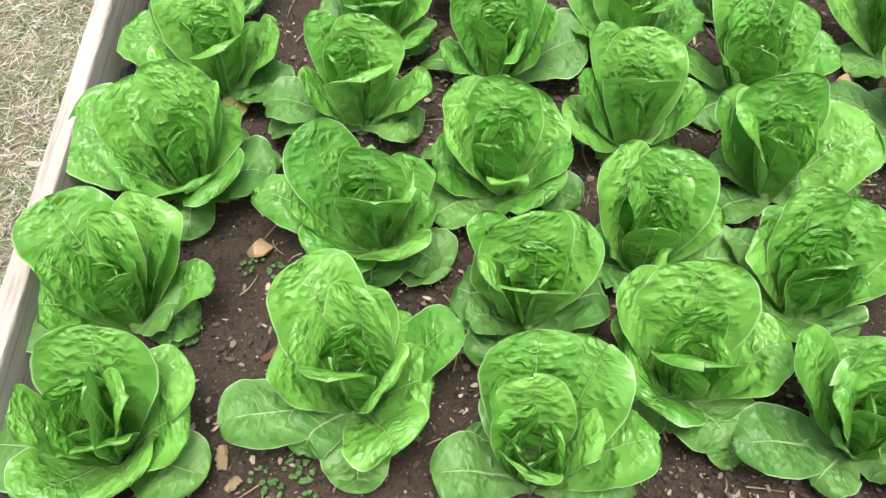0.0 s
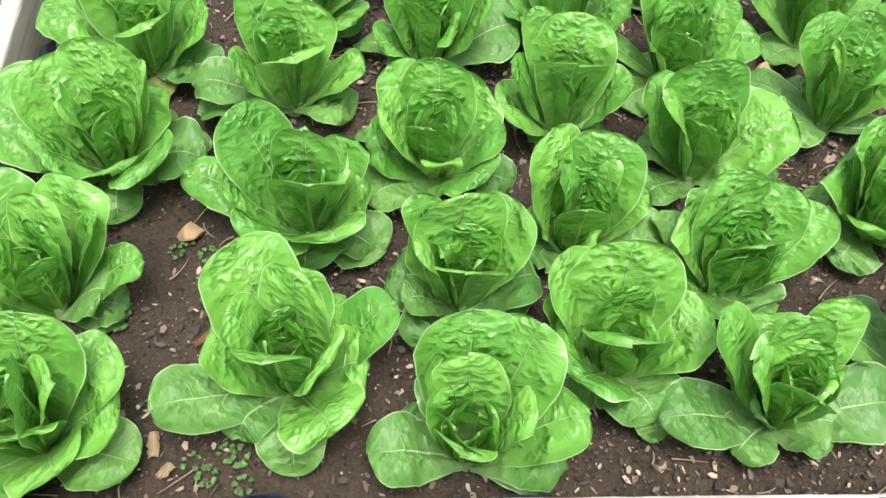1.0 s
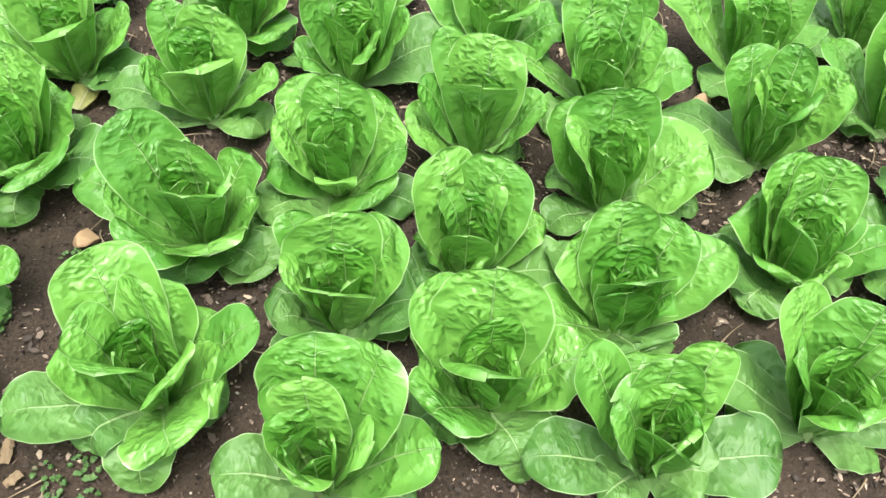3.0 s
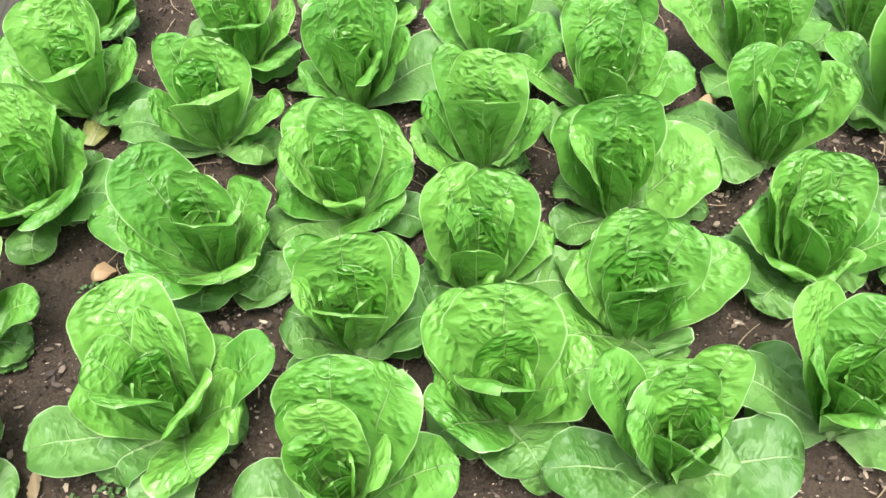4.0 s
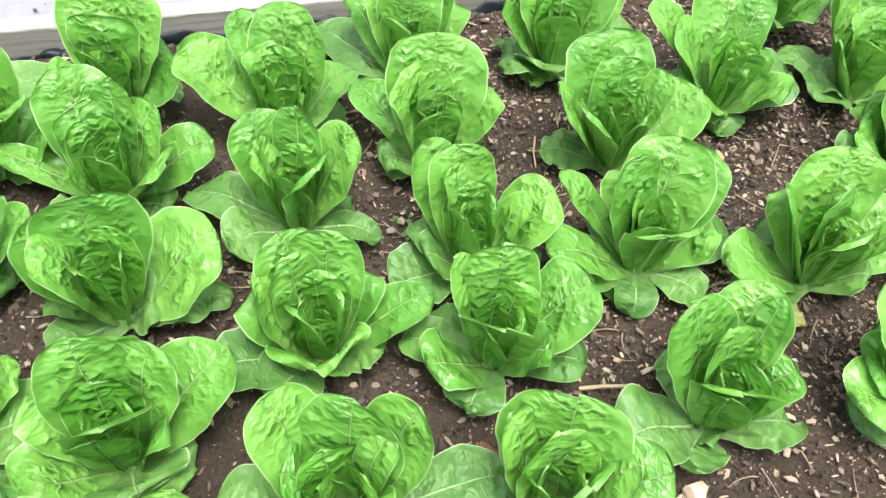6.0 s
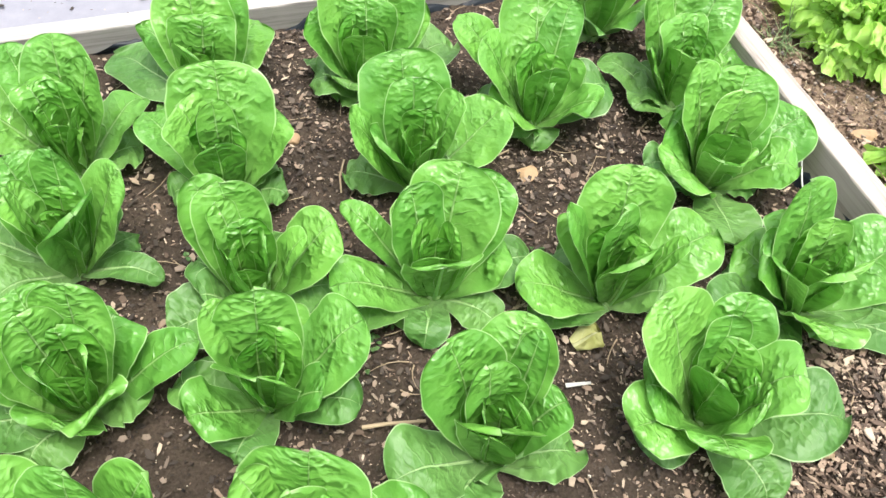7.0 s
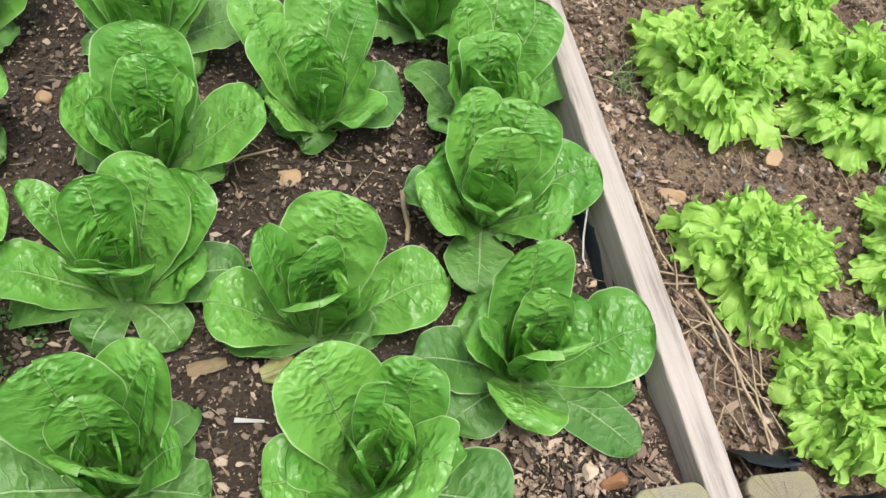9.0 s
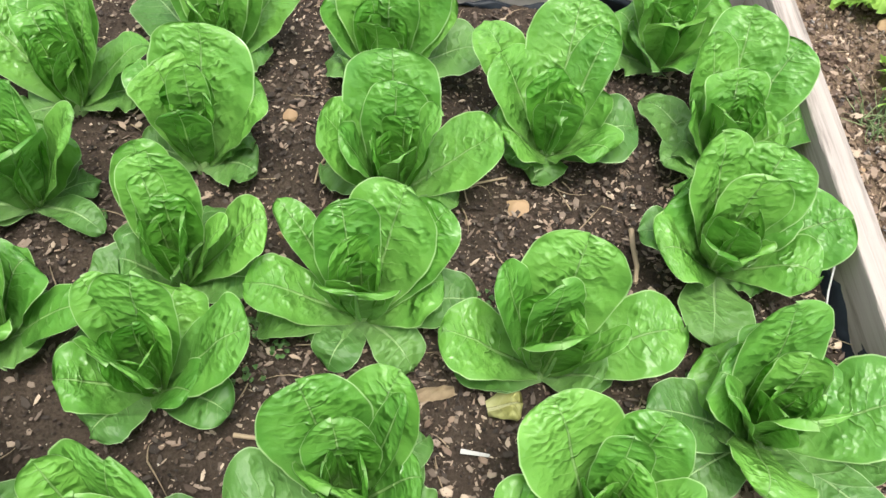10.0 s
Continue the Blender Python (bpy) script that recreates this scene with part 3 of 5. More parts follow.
def board(name, x0, y0, x1, y1, z0, z1, material, parent, label=""):
    """A sawn plank with worn, slightly uneven edges."""
    bm = bmesh.new()
    along_x = x1 - x0 > y1 - y0
    length, wide = (x1 - x0, y1 - y0) if along_x else (y1 - y0, x1 - x0)
    n, c = max(4, int(length / 0.02)), 0.0035
    rng = np.random.default_rng(int(1000 * (x0 + 2 * y0 + 50)))
    outline = ((-wide / 2, z0), (wide / 2, z0), (wide / 2, z1 - c), (wide / 2 - 0.3 * c, z1 - 0.3 * c), (wide / 2 - c, z1), (-wide / 2 + c, z1), (-wide / 2 + 0.3 * c, z1 - 0.3 * c), (-wide / 2, z1 - c))
    rings = []
    for i in range(n + 1):
        ends = 0.002 if i in (0, n) else 0.0
        wear = np.concatenate((np.zeros((2, 2)), rng.normal(0, 0.0003, (6, 2))))
        ring = []
        for (t, z), (dt, dz) in zip(outline, wear):
            a, q = length * (i / n - 0.5), t + dt
            ring.append(bm.verts.new(((x0 + x1) / 2 + (a if along_x else -q), (y0 + y1) / 2 + (q if along_x else a), z + dz - (ends if z > z0 else 0))))
        rings.append(ring)
    for lo, hi in zip(rings, rings[1:]):
        for k in range(8):
            bm.faces.new((lo[k], hi[k], hi[(k + 1) % 8], lo[(k + 1) % 8]))
    bm.faces.new(rings[0])
    bm.faces.new(rings[-1][::-1])
    bmesh.ops.recalc_face_normals(bm, faces=list(bm.faces))
    return part(name, bm, material, parent, label)


bed = tagged(new("raised_bed"), "weathered grey timber raised garden bed with corner posts", "raised bed")
left = board("side_board", -0.015, -0.49, 0.015, 0.49, -0.10, TOP, WOOD_Y, bed, "weathered pale grey side board")
left.matrix_basis = pose(0.015, 0.53, 0, 0, 0, 4.2)
board("side_board", 2.272, 0.040, 2.312, 1.064, -0.10, TOP, WOOD_Y, bed)
board("front_board", -0.01, 0.002, 2.325, 0.039, -0.10, TOP, WOOD_X, bed)
board("back_board", -0.06, 1.066, 2.312, 1.100, -0.10, 0.047, WOOD_X, bed)


def post(x, y, side, turn, top_material, parent, label):
    """A square post with well rounded corners and a sawn top."""
    bm = bmesh.new()
    h, r = side / 2, 0.016
    outline = [((h - r) * sx + r * math.cos(radians(a0 + k * 15)), (h - r) * sy + r * math.sin(radians(a0 + k * 15)))
               for sx, sy, a0 in ((1, 1, 0), (-1, 1, 90), (-1, -1, 180), (1, -1, 270)) for k in range(7)]
    rings = [[bm.verts.new((x * f, y * f, z)) for x, y in outline] for z, f in ((-0.10, 1.0), (TOP - 0.004, 1.0), (TOP - 0.001, 0.985), (TOP, 0.955))]
    m = len(outline)
    for lo, hi in zip(rings, rings[1:]):
        for k in range(m):
            bm.faces.new((lo[k], lo[(k + 1) % m], hi[(k + 1) % m], hi[k]))
    bm.faces.new(rings[-1])
    bm.faces.new(rings[0][::-1])
    ob = part("post", bm, top_material, parent, label)
    ob.matrix_basis = pose(x, y, 0.003, 0, 0, turn)
    return ob


post(2.2270, 0.0890, 0.087, 1.0, POST_MOSSY, bed, "sawn corner post with green algae on its end grain")
next_bed = tagged(new("raised_bed"), "weathered timber raised bed holding frilly lettuces, beside another", "raised bed")
post(2.3600, 0.0860, 0.087, -2.0, POST_GREY, next_bed, "sawn grey corner post with radial drying cracks")
board("front_board", 2.328, 0.002, 3.95, 0.038, -0.10, TOP - 0.002, WOOD_X, next_bed, "whitish weathered front board")
board("side_board", 3.91, 0.042, 3.95, 1.55, -0.10, TOP, WOOD_Y, next_bed)
board("back_board", 2.315, 1.552, 3.95, 1.59, -0.10, TOP, WOOD_X, next_bed)
board("side_board", 2.272, 1.104, 2.312, 1.55, -0.10, TOP, WOOD_Y, next_bed)
sheet("weed_mat", -0.02, 1.11, 2.26, 3.0, 120, 80, -0.080, 0.003, WEED_MAT, "grey woven ground mat strewn with litter", 14)


# ---------------------------------------------------------------- cos lettuces, row by row
cos_lettuce(0.193, 0.733, 200, [(123, 0.060, 0.190, 0.109), (45, 0.052, 0.190, 0.088), (10, 0.100, 0.110, 0.089), (-17, 0.120, 0.040, 0.081), (-60, 0.046, 0.130, 0.113), (157, 0.161, 0.090, 0.108), (163, 0.146, 0.040, 0.089), (131, 0.104, 0.150, 0.085)],
            "green cos lettuce with blistered leaves beside the side board")
cos_lettuce(0.425, 0.835, 201, [(-35, 0.105, 0.075, 0.090), (12, 0.095, 0.120, 0.085), (175, 0.100, 0.060, 0.096), (-16, 0.092, 0.030, 0.084), (105, 0.071, 0.190, 0.102), (33, 0.049, 0.160, 0.082), (143, 0.047, 0.150, 0.083), (-78, 0.029, 0.110, 0.090)],
            "bright green cos lettuce with upright blistered leaves in dark soil")
cos_lettuce(0.415, 0.659, 202, [(57, 0.044, 0.180, 0.089), (129, 0.085, 0.170, 0.055), (-62, 0.035, 0.135, 0.120), (1, 0.111, 0.090, 0.066), (-180, 0.144, 0.060, 0.079), (-25, 0.100, 0.020, 0.072), (-164, 0.139, 0.020, 0.070), (-162, 0.077, 0.120, 0.062)],
            "bright green cos lettuce with upright blistered leaves in dark soil")
cos_lettuce(0.618, 0.748, 203, [(-28, 0.043, 0.110, 0.128), (-157, 0.085, 0.080, 0.069), (15, 0.149, 0.060, 0.105), (143, 0.051, 0.190, 0.093), (47, 0.058, 0.190, 0.094), (4, 0.086, 0.140, 0.069), (159, 0.128, 0.015, 0.037)],
            "bright green cos lettuce with upright blistered leaves in dark soil")
cos_lettuce(0.183, 0.530, 204, [(165, 0.174, 0.100, 0.132), (85, 0.079, 0.180, 0.105), (149, 0.098, 0.160, 0.096), (32, 0.078, 0.170, 0.047), (-69, 0.068, 0.085, 0.118), (-150, 0.030, 0.150, 0.063), (-3, 0.127, 0.045, 0.097), (-76, 0.104, 0.020, 0.064), (21, 0.131, 0.015, 0.051)],
            "green cos lettuce with blistered leaves beside the side board")
cos_lettuce(0.458, 0.426, 205, [(146, 0.096, 0.190, 0.092), (80, 0.025, 0.180, 0.077), (54, 0.095, 0.110, 0.067), (164, 0.171, 0.080, 0.066), (-176, 0.096, 0.130, 0.057), (-78, 0.029, 0.150, 0.071), (-11, 0.050, 0.140, 0.048), (-88, 0.091, 0.045, 0.085), (-25, 0.098, 0.030, 0.066)],
            "bright green cos lettuce with upright blistered leaves in dark soil")
cos_lettuce(0.623, 0.525, 206, [(82, 0.049, 0.180, 0.083), (131, 0.087, 0.160, 0.076), (177, 0.069, 0.150, 0.070), (4, 0.097, 0.100, 0.092), (-79, 0.060, 0.090, 0.044), (-141, 0.120, 0.040, 0.083), (-17, 0.117, 0.020, 0.067), (147, 0.133, 0.020, 0.033)],
            "bright green cos lettuce with upright blistered leaves in dark soil")
cos_lettuce(0.808, 0.612, 207, [(127, 0.074, 0.190, 0.048), (61, 0.039, 0.190, 0.089), (2, 0.097, 0.110, 0.079), (-80, 0.013, 0.150, 0.102), (-169, 0.099, 0.080, 0.092), (170, 0.077, 0.140, 0.056), (-35, 0.048, 0.060, 0.050), (-21, 0.066, 0.030, 0.076)],
            "bright green cos lettuce with upright blistered leaves in dark soil")
cos_lettuce(0.803, 0.393, 208, [(128, 0.072, 0.180, 0.086), (58, 0.064, 0.180, 0.087), (35, 0.034, 0.170, 0.034), (-28, 0.025, 0.080, 0.123), (-7, 0.130, 0.050, 0.087), (21, 0.102, 0.090, 0.049), (166, 0.062, 0.080, 0.047), (149, 0.025, 0.160, 0.031)],
            "bright green cos lettuce with upright blistered leaves in dark soil")
cos_lettuce(0.991, 0.524, 209, [(137, 0.100, 0.140, 0.096), (102, 0.047, 0.190, 0.106), (15, 0.130, 0.110, 0.115), (170, 0.060, 0.155, 0.077), (169, 0.092, 0.050, 0.049), (1, 0.132, 0.015, 0.037), (-7, 0.046, 0.030, 0.077)],
            "bright green cos lettuce with upright blistered leaves in dark soil")
cos_lettuce(0.153, 0.307, 210, [(131, 0.105, 0.170, 0.105), (58, 0.098, 0.160, 0.097), (72, 0.046, 0.175, 0.077), (175, 0.064, 0.150, 0.062), (-162, 0.089, 0.100, 0.086), (-174, 0.161, 0.050, 0.105), (22, 0.090, 0.160, 0.038), (11, 0.121, 0.080, 0.054), (-8, 0.081, 0.060, 0.069), (-25, 0.084, 0.015, 0.030)],
            "green cos lettuce with blistered leaves beside the side board")
cos_lettuce(0.454, 0.198, 211, [(124, 0.099, 0.190, 0.095), (69, 0.049, 0.185, 0.083), (25, 0.132, 0.115, 0.073), (-160, 0.159, 0.065, 0.080), (-103, 0.030, 0.155, 0.062), (-30, 0.057, 0.120, 0.067), (172, 0.046, 0.165, 0.051), (-84, 0.113, 0.015, 0.069), (-134, 0.096, 0.030, 0.057), (137, 0.186, 0.015, 0.022)],
            "large green cos lettuce with open heart near the front board")
cos_lettuce(0.652, 0.311, 212, [(131, 0.082, 0.160, 0.049), (100, 0.041, 0.185, 0.092), (39, 0.086, 0.150, 0.083), (-164, 0.051, 0.145, 0.047), (-96, 0.023, 0.125, 0.080), (5, 0.101, 0.060, 0.091), (-164, 0.076, 0.060, 0.058), (-131, 0.090, 0.025, 0.069)],
            "bright green cos lettuce with upright blistered leaves in dark soil")
cos_lettuce(0.831, 0.220, 213, [(140, 0.097, 0.160, 0.075), (92, 0.060, 0.195, 0.105), (11, 0.111, 0.100, 0.079), (-102, 0.020, 0.130, 0.094), (174, 0.077, 0.105, 0.061), (-1, 0.069, 0.090, 0.061), (-66, 0.090, 0.030, 0.095), (-62, 0.110, 0.010, 0.042)],
            "large green cos lettuce with open heart near the front board")
cos_lettuce(0.989, 0.330, 214, [(108, 0.060, 0.185, 0.081), (45, 0.074, 0.165, 0.070), (31, 0.143, 0.100, 0.091), (152, 0.079, 0.130, 0.063), (-76, 0.012, 0.135, 0.072), (-73, 0.065, 0.040, 0.104), (132, 0.118, 0.060, 0.058), (1, 0.061, 0.090, 0.062)],
            "bright green cos lettuce with upright blistered leaves in dark soil")
cos_lettuce(0.178, 0.130, 215, [(79, 0.069, 0.190, 0.108), (36, 0.118, 0.110, 0.082), (18, 0.024, 0.175, 0.065), (-161, 0.053, 0.150, 0.059), (10, 0.054, 0.150, 0.053), (-72, 0.037, 0.110, 0.134), (-18, 0.122, 0.035, 0.077), (-174, 0.135, 0.050, 0.093)],
            "green cos lettuce with blistered leaves beside the side board")
cos_lettuce(0.654, 0.111, 216, [(93, 0.086, 0.190, 0.094), (44, 0.101, 0.185, 0.086), (92, 0.034, 0.185, 0.069), (134, 0.060, 0.175, 0.034), (9, 0.132, 0.090, 0.075), (-2, 0.057, 0.140, 0.043), (-117, 0.026, 0.105, 0.056), (-177, 0.110, 0.050, 0.073), (-12, 0.108, 0.040, 0.065)],
            "large green cos lettuce with open heart near the front board")
cos_lettuce(1.015, 0.152, 217, [(145, 0.110, 0.160, 0.068), (61, 0.078, 0.180, 0.054), (103, 0.045, 0.175, 0.066), (164, 0.055, 0.140, 0.059), (-35, 0.016, 0.120, 0.067), (-176, 0.146, 0.050, 0.073), (0, 0.142, 0.045, 0.083), (-156, 0.042, 0.060, 0.035), (-37, 0.069, 0.030, 0.067)],
            "large green cos lettuce with open heart near the front board")
cos_lettuce(1.207, 0.210, 218, [(126, 0.095, 0.185, 0.075), (69, 0.055, 0.190, 0.088), (31, 0.100, 0.160, 0.072), (163, 0.134, 0.060, 0.072), (157, 0.057, 0.130, 0.063), (-76, 0.029, 0.105, 0.093), (21, 0.052, 0.160, 0.034), (2, 0.184, 0.035, 0.073), (135, 0.117, 0.030, 0.059)],
            "large green cos lettuce with open heart near the front board")
cos_lettuce(1.217, 0.419, 219, [(116, 0.076, 0.170, 0.078), (67, 0.061, 0.180, 0.077), (152, 0.072, 0.150, 0.071), (129, 0.041, 0.175, 0.057), (7, 0.139, 0.090, 0.059), (-118, 0.060, 0.075, 0.108), (-175, 0.127, 0.045, 0.079), (-54, 0.055, 0.080, 0.066)],
            "bright green cos lettuce with upright blistered leaves in dark soil")
cos_lettuce(1.218, 0.624, 220, [(123, 0.086, 0.160, 0.072), (65, 0.050, 0.185, 0.053), (19, 0.087, 0.155, 0.082), (-50, 0.028, 0.140, 0.097), (171, 0.034, 0.150, 0.040), (155, 0.155, 0.035, 0.077), (-154, 0.106, 0.045, 0.075), (-27, 0.119, 0.025, 0.039), (159, 0.035, 0.170, 0.047)],
            "bright green cos lettuce with upright blistered leaves in dark soil")
cos_lettuce(0.993, 0.711, 221, [(115, 0.084, 0.190, 0.084), (69, 0.062, 0.180, 0.047), (156, 0.181, 0.080, 0.045), (129, 0.044, 0.150, 0.067), (-24, 0.078, 0.120, 0.080), (174, 0.054, 0.090, 0.081), (28, 0.071, 0.155, 0.067), (14, 0.137, 0.085, 0.069), (-76, 0.029, 0.040, 0.073)],
            "bright green cos lettuce with upright blistered leaves in dark soil")
cos_lettuce(1.230, 0.801, 222, [(149, 0.157, 0.130, 0.091), (81, 0.080, 0.190, 0.080), (123, 0.049, 0.140, 0.051), (16, 0.016, 0.085, 0.072), (30, 0.129, 0.075, 0.076), (42, 0.064, 0.175, 0.058), (120, 0.102, 0.175, 0.051)],
            "bright green cos lettuce with upright blistered leaves in dark soil")
cos_lettuce(0.828, 0.811, 223, [(98, 0.065, 0.190, 0.104), (-40, 0.040, 0.120, 0.092), (51, 0.015, 0.160, 0.051), (136, 0.122, 0.110, 0.092), (58, 0.075, 0.060, 0.082), (-135, 0.031, 0.040, 0.080)],
            "bright green cos lettuce with upright blistered leaves in dark soil")
cos_lettuce(0.997, 0.896, 224, [(74, 0.019, 0.155, 0.110), (19, 0.087, 0.100, 0.104), (159, 0.186, 0.045, 0.088), (170, 0.090, 0.100, 0.050), (94, 0.077, 0.190, 0.090), (47, 0.078, 0.180, 0.080), (-171, 0.014, 0.040, 0.083)],
            "bright green cos lettuce with blistered leaves near the back board")
cos_lettuce(1.425, 0.701, 225, [(77, 0.079, 0.190, 0.118), (19, 0.100, 0.120, 0.080), (90, 0.012, 0.175, 0.043), (143, 0.049, 0.155, 0.076), (131, 0.148, 0.090, 0.065), (11, 0.081, 0.040, 0.056), (180, 0.081, 0.040, 0.071)],
            "bright green cos lettuce with upright blistered leaves in dark soil")
cos_lettuce(1.428, 0.512, 226, [(101, 0.053, 0.190, 0.077), (116, 0.104, 0.165, 0.062), (10, 0.116, 0.120, 0.079), (115, 0.043, 0.165, 0.032), (-2, 0.069, 0.135, 0.047), (-171, 0.067, 0.070, 0.069), (142, 0.081, 0.050, 0.065), (-27, 0.024, 0.070, 0.060)],
            "bright green cos lettuce with upright blistered leaves in dark soil")
cos_lettuce(1.417, 0.367, 227, [(86, 0.043, 0.190, 0.078), (10, 0.122, 0.125, 0.091), (128, 0.062, 0.175, 0.045), (-116, 0.025, 0.135, 0.096), (-163, 0.093, 0.075, 0.076), (-124, 0.091, 0.035, 0.064), (-23, 0.113, 0.055, 0.060), (159, 0.117, 0.040, 0.060), (-30, 0.072, 0.080, 0.062)],
            "bright green cos lettuce with upright blistered leaves in dark soil")
cos_lettuce(1.418, 0.168, 228, [(65, 0.054, 0.190, 0.113), (127, 0.068, 0.180, 0.048), (-3, 0.141, 0.080, 0.083), (109, 0.022, 0.175, 0.066), (-45, 0.026, 0.125, 0.090), (-6, 0.071, 0.155, 0.057), (155, 0.046, 0.050, 0.058), (-34, 0.069, 0.050, 0.079)],
            "large green cos lettuce with open heart near the front board")
cos_lettuce(1.654, 0.466, 229, [(56, 0.087, 0.180, 0.101), (115, 0.057, 0.175, 0.067), (140, 0.134, 0.130, 0.038), (33, 0.117, 0.155, 0.075), (-180, 0.141, 0.080, 0.072), (5, 0.101, 0.080, 0.084), (2, 0.146, 0.030, 0.070), (-102, 0.032, 0.120, 0.080), (-47, 0.102, 0.015, 0.054), (-116, 0.090, 0.015, 0.054), (-174, 0.131, 0.015, 0.076)],
            "bright green cos lettuce with upright blistered leaves in dark soil")
cos_lettuce(1.687, 0.654, 230, [(90, 0.094, 0.190, 0.108), (165, 0.095, 0.140, 0.096), (87, 0.047, 0.175, 0.072), (13, 0.150, 0.100, 0.102), (-172, 0.063, 0.140, 0.071), (4, 0.052, 0.165, 0.044), (-66, 0.037, 0.130, 0.044), (-20, 0.094, 0.040, 0.079)],
            "bright green cos lettuce with upright blistered leaves in dark soil")
cos_lettuce(1.647, 0.231, 231, [(119, 0.076, 0.190, 0.091), (61, 0.095, 0.180, 0.074), (40, 0.081, 0.180, 0.035), (100, 0.029, 0.175, 0.061), (-175, 0.128, 0.055, 0.087), (-104, 0.012, 0.120, 0.091), (4, 0.077, 0.120, 0.054), (35, 0.111, 0.040, 0.044), (-74, 0.032, 0.025, 0.073), (-19, 0.090, 0.015, 0.040)],
            "large green cos lettuce with open heart near the front board")
cos_lettuce(1.918, 0.203, 232, [(128, 0.103, 0.190, 0.094), (59, 0.087, 0.165, 0.075), (80, 0.048, 0.172, 0.050), (-62, 0.042, 0.118, 0.090), (-25, 0.060, 0.150, 0.075), (-175, 0.123, 0.080, 0.085), (-27, 0.155, 0.070, 0.095), (-78, 0.130, 0.020, 0.080)],
            "large green cos lettuce with open heart near the front board")
cos_lettuce(1.878, 0.395, 233, [(74, 0.082, 0.190, 0.097), (149, 0.082, 0.165, 0.061), (118, 0.018, 0.175, 0.058), (7, 0.162, 0.085, 0.085), (-90, 0.027, 0.140, 0.071), (-18, 0.070, 0.145, 0.042), (174, 0.135, 0.075, 0.085), (-173, 0.107, 0.015, 0.068), (-36, 0.069, 0.060, 0.055)],
            "bright green cos lettuce with upright blistered leaves in dark soil")
cos_lettuce(2.125, 0.313, 234, [(96, 0.080, 0.190, 0.095), (1, 0.148, 0.100, 0.098), (-81, 0.024, 0.125, 0.073), (178, 0.074, 0.140, 0.055), (177, 0.149, 0.070, 0.077), (-150, 0.130, 0.025, 0.072), (-52, 0.164, 0.035, 0.062), (82, 0.022, 0.175, 0.059), (-27, 0.133, 0.025, 0.067), (-93, 0.078, 0.040, 0.056)],
            "green cos lettuce with spreading leaves beside the timber board")
cos_lettuce(2.122, 0.548, 235, [(115, 0.085, 0.190, 0.081), (57, 0.085, 0.175, 0.096), (10, 0.154, 0.105, 0.097), (93, 0.012, 0.180, 0.081), (-135, 0.070, 0.130, 0.051), (-28, 0.114, 0.080, 0.074), (173, 0.121, 0.070, 0.065), (-108, 0.137, 0.035, 0.085), (-69, 0.042, 0.080, 0.061)],
            "green cos lettuce with spreading leaves beside the timber board")
cos_lettuce(1.911, 0.738, 236, [(132, 0.153, 0.150, 0.080), (79, 0.129, 0.190, 0.105), (3, 0.123, 0.065, 0.098), (144, 0.100, 0.145, 0.090), (51, 0.107, 0.175, 0.051), (-114, 0.062, 0.010, 0.071), (-146, 0.012, 0.090, 0.042), (149, 0.101, 0.030, 0.061)],
            "bright green cos lettuce with upright blistered leaves in dark soil")
cos_lettuce(2.155, 0.726, 237, [(113, 0.099, 0.175, 0.072), (47, 0.125, 0.170, 0.083), (79, 0.134, 0.190, 0.092), (100, 0.033, 0.150, 0.085), (137, 0.136, 0.050, 0.067), (17, 0.167, 0.075, 0.069), (162, 0.065, 0.115, 0.071), (-4, 0.078, 0.085, 0.057), (161, 0.069, 0.025, 0.084)],
            "green cos lettuce with spreading leaves beside the timber board")
cos_lettuce(1.673, 0.874, 238, [(75, 0.030, 0.150, 0.116), (172, 0.094, 0.025, 0.088), (-137, 0.064, 0.060, 0.093), (9, 0.155, 0.050, 0.082), (114, 0.066, 0.190, 0.098), (44, 0.082, 0.190, 0.099), (19, 0.105, 0.140, 0.073), (142, 0.092, 0.130, 0.081)],
            "bright green cos lettuce with blistered leaves near the back board")
cos_lettuce(1.426, 0.889, 239, [(73, 0.025, 0.150, 0.110), (126, 0.121, 0.110, 0.049), (45, 0.139, 0.090, 0.090), (137, 0.179, 0.035, 0.103), (153, 0.026, 0.025, 0.067), (87, 0.062, 0.190, 0.093), (53, 0.099, 0.180, 0.081)],
            "bright green cos lettuce with blistered leaves near the back board")
cos_lettuce(2.100, 0.921, 240, [(-152, 0.053, 0.070, 0.088), (83, 0.082, 0.190, 0.103), (39, 0.090, 0.120, 0.087), (134, 0.050, 0.150, 0.083), (-82, 0.028, 0.120, 0.082)],
            "green cos lettuce with spreading leaves beside the timber board")
cos_lettuce(0.612, 0.952, 260, [(-85, 0.060, 0.115, 0.120), (-20, 0.085, 0.110, 0.095), (15, 0.060, 0.160, 0.085), (95, 0.070, 0.180, 0.105), (150, 0.065, 0.170, 0.095), (200, 0.110, 0.070, 0.085), (-130, 0.080, 0.090, 0.085)],
            "bright green cos lettuce with blistered leaves near the back board")
cos_lettuce(0.150, 0.935, 261, [(-75, 0.060, 0.110, 0.110), (-10, 0.100, 0.105, 0.105), (40, 0.065, 0.150, 0.090), (100, 0.060, 0.170, 0.100), (160, 0.070, 0.150, 0.095), (-140, 0.085, 0.080, 0.090)],
            "green cos lettuce with blistered leaves beside the side board")


# ---------------------------------------------------------------- frilly lettuces in the next bed
FU, FV = 109, 11
FRILL_FACES = grid_faces(FU, FV)


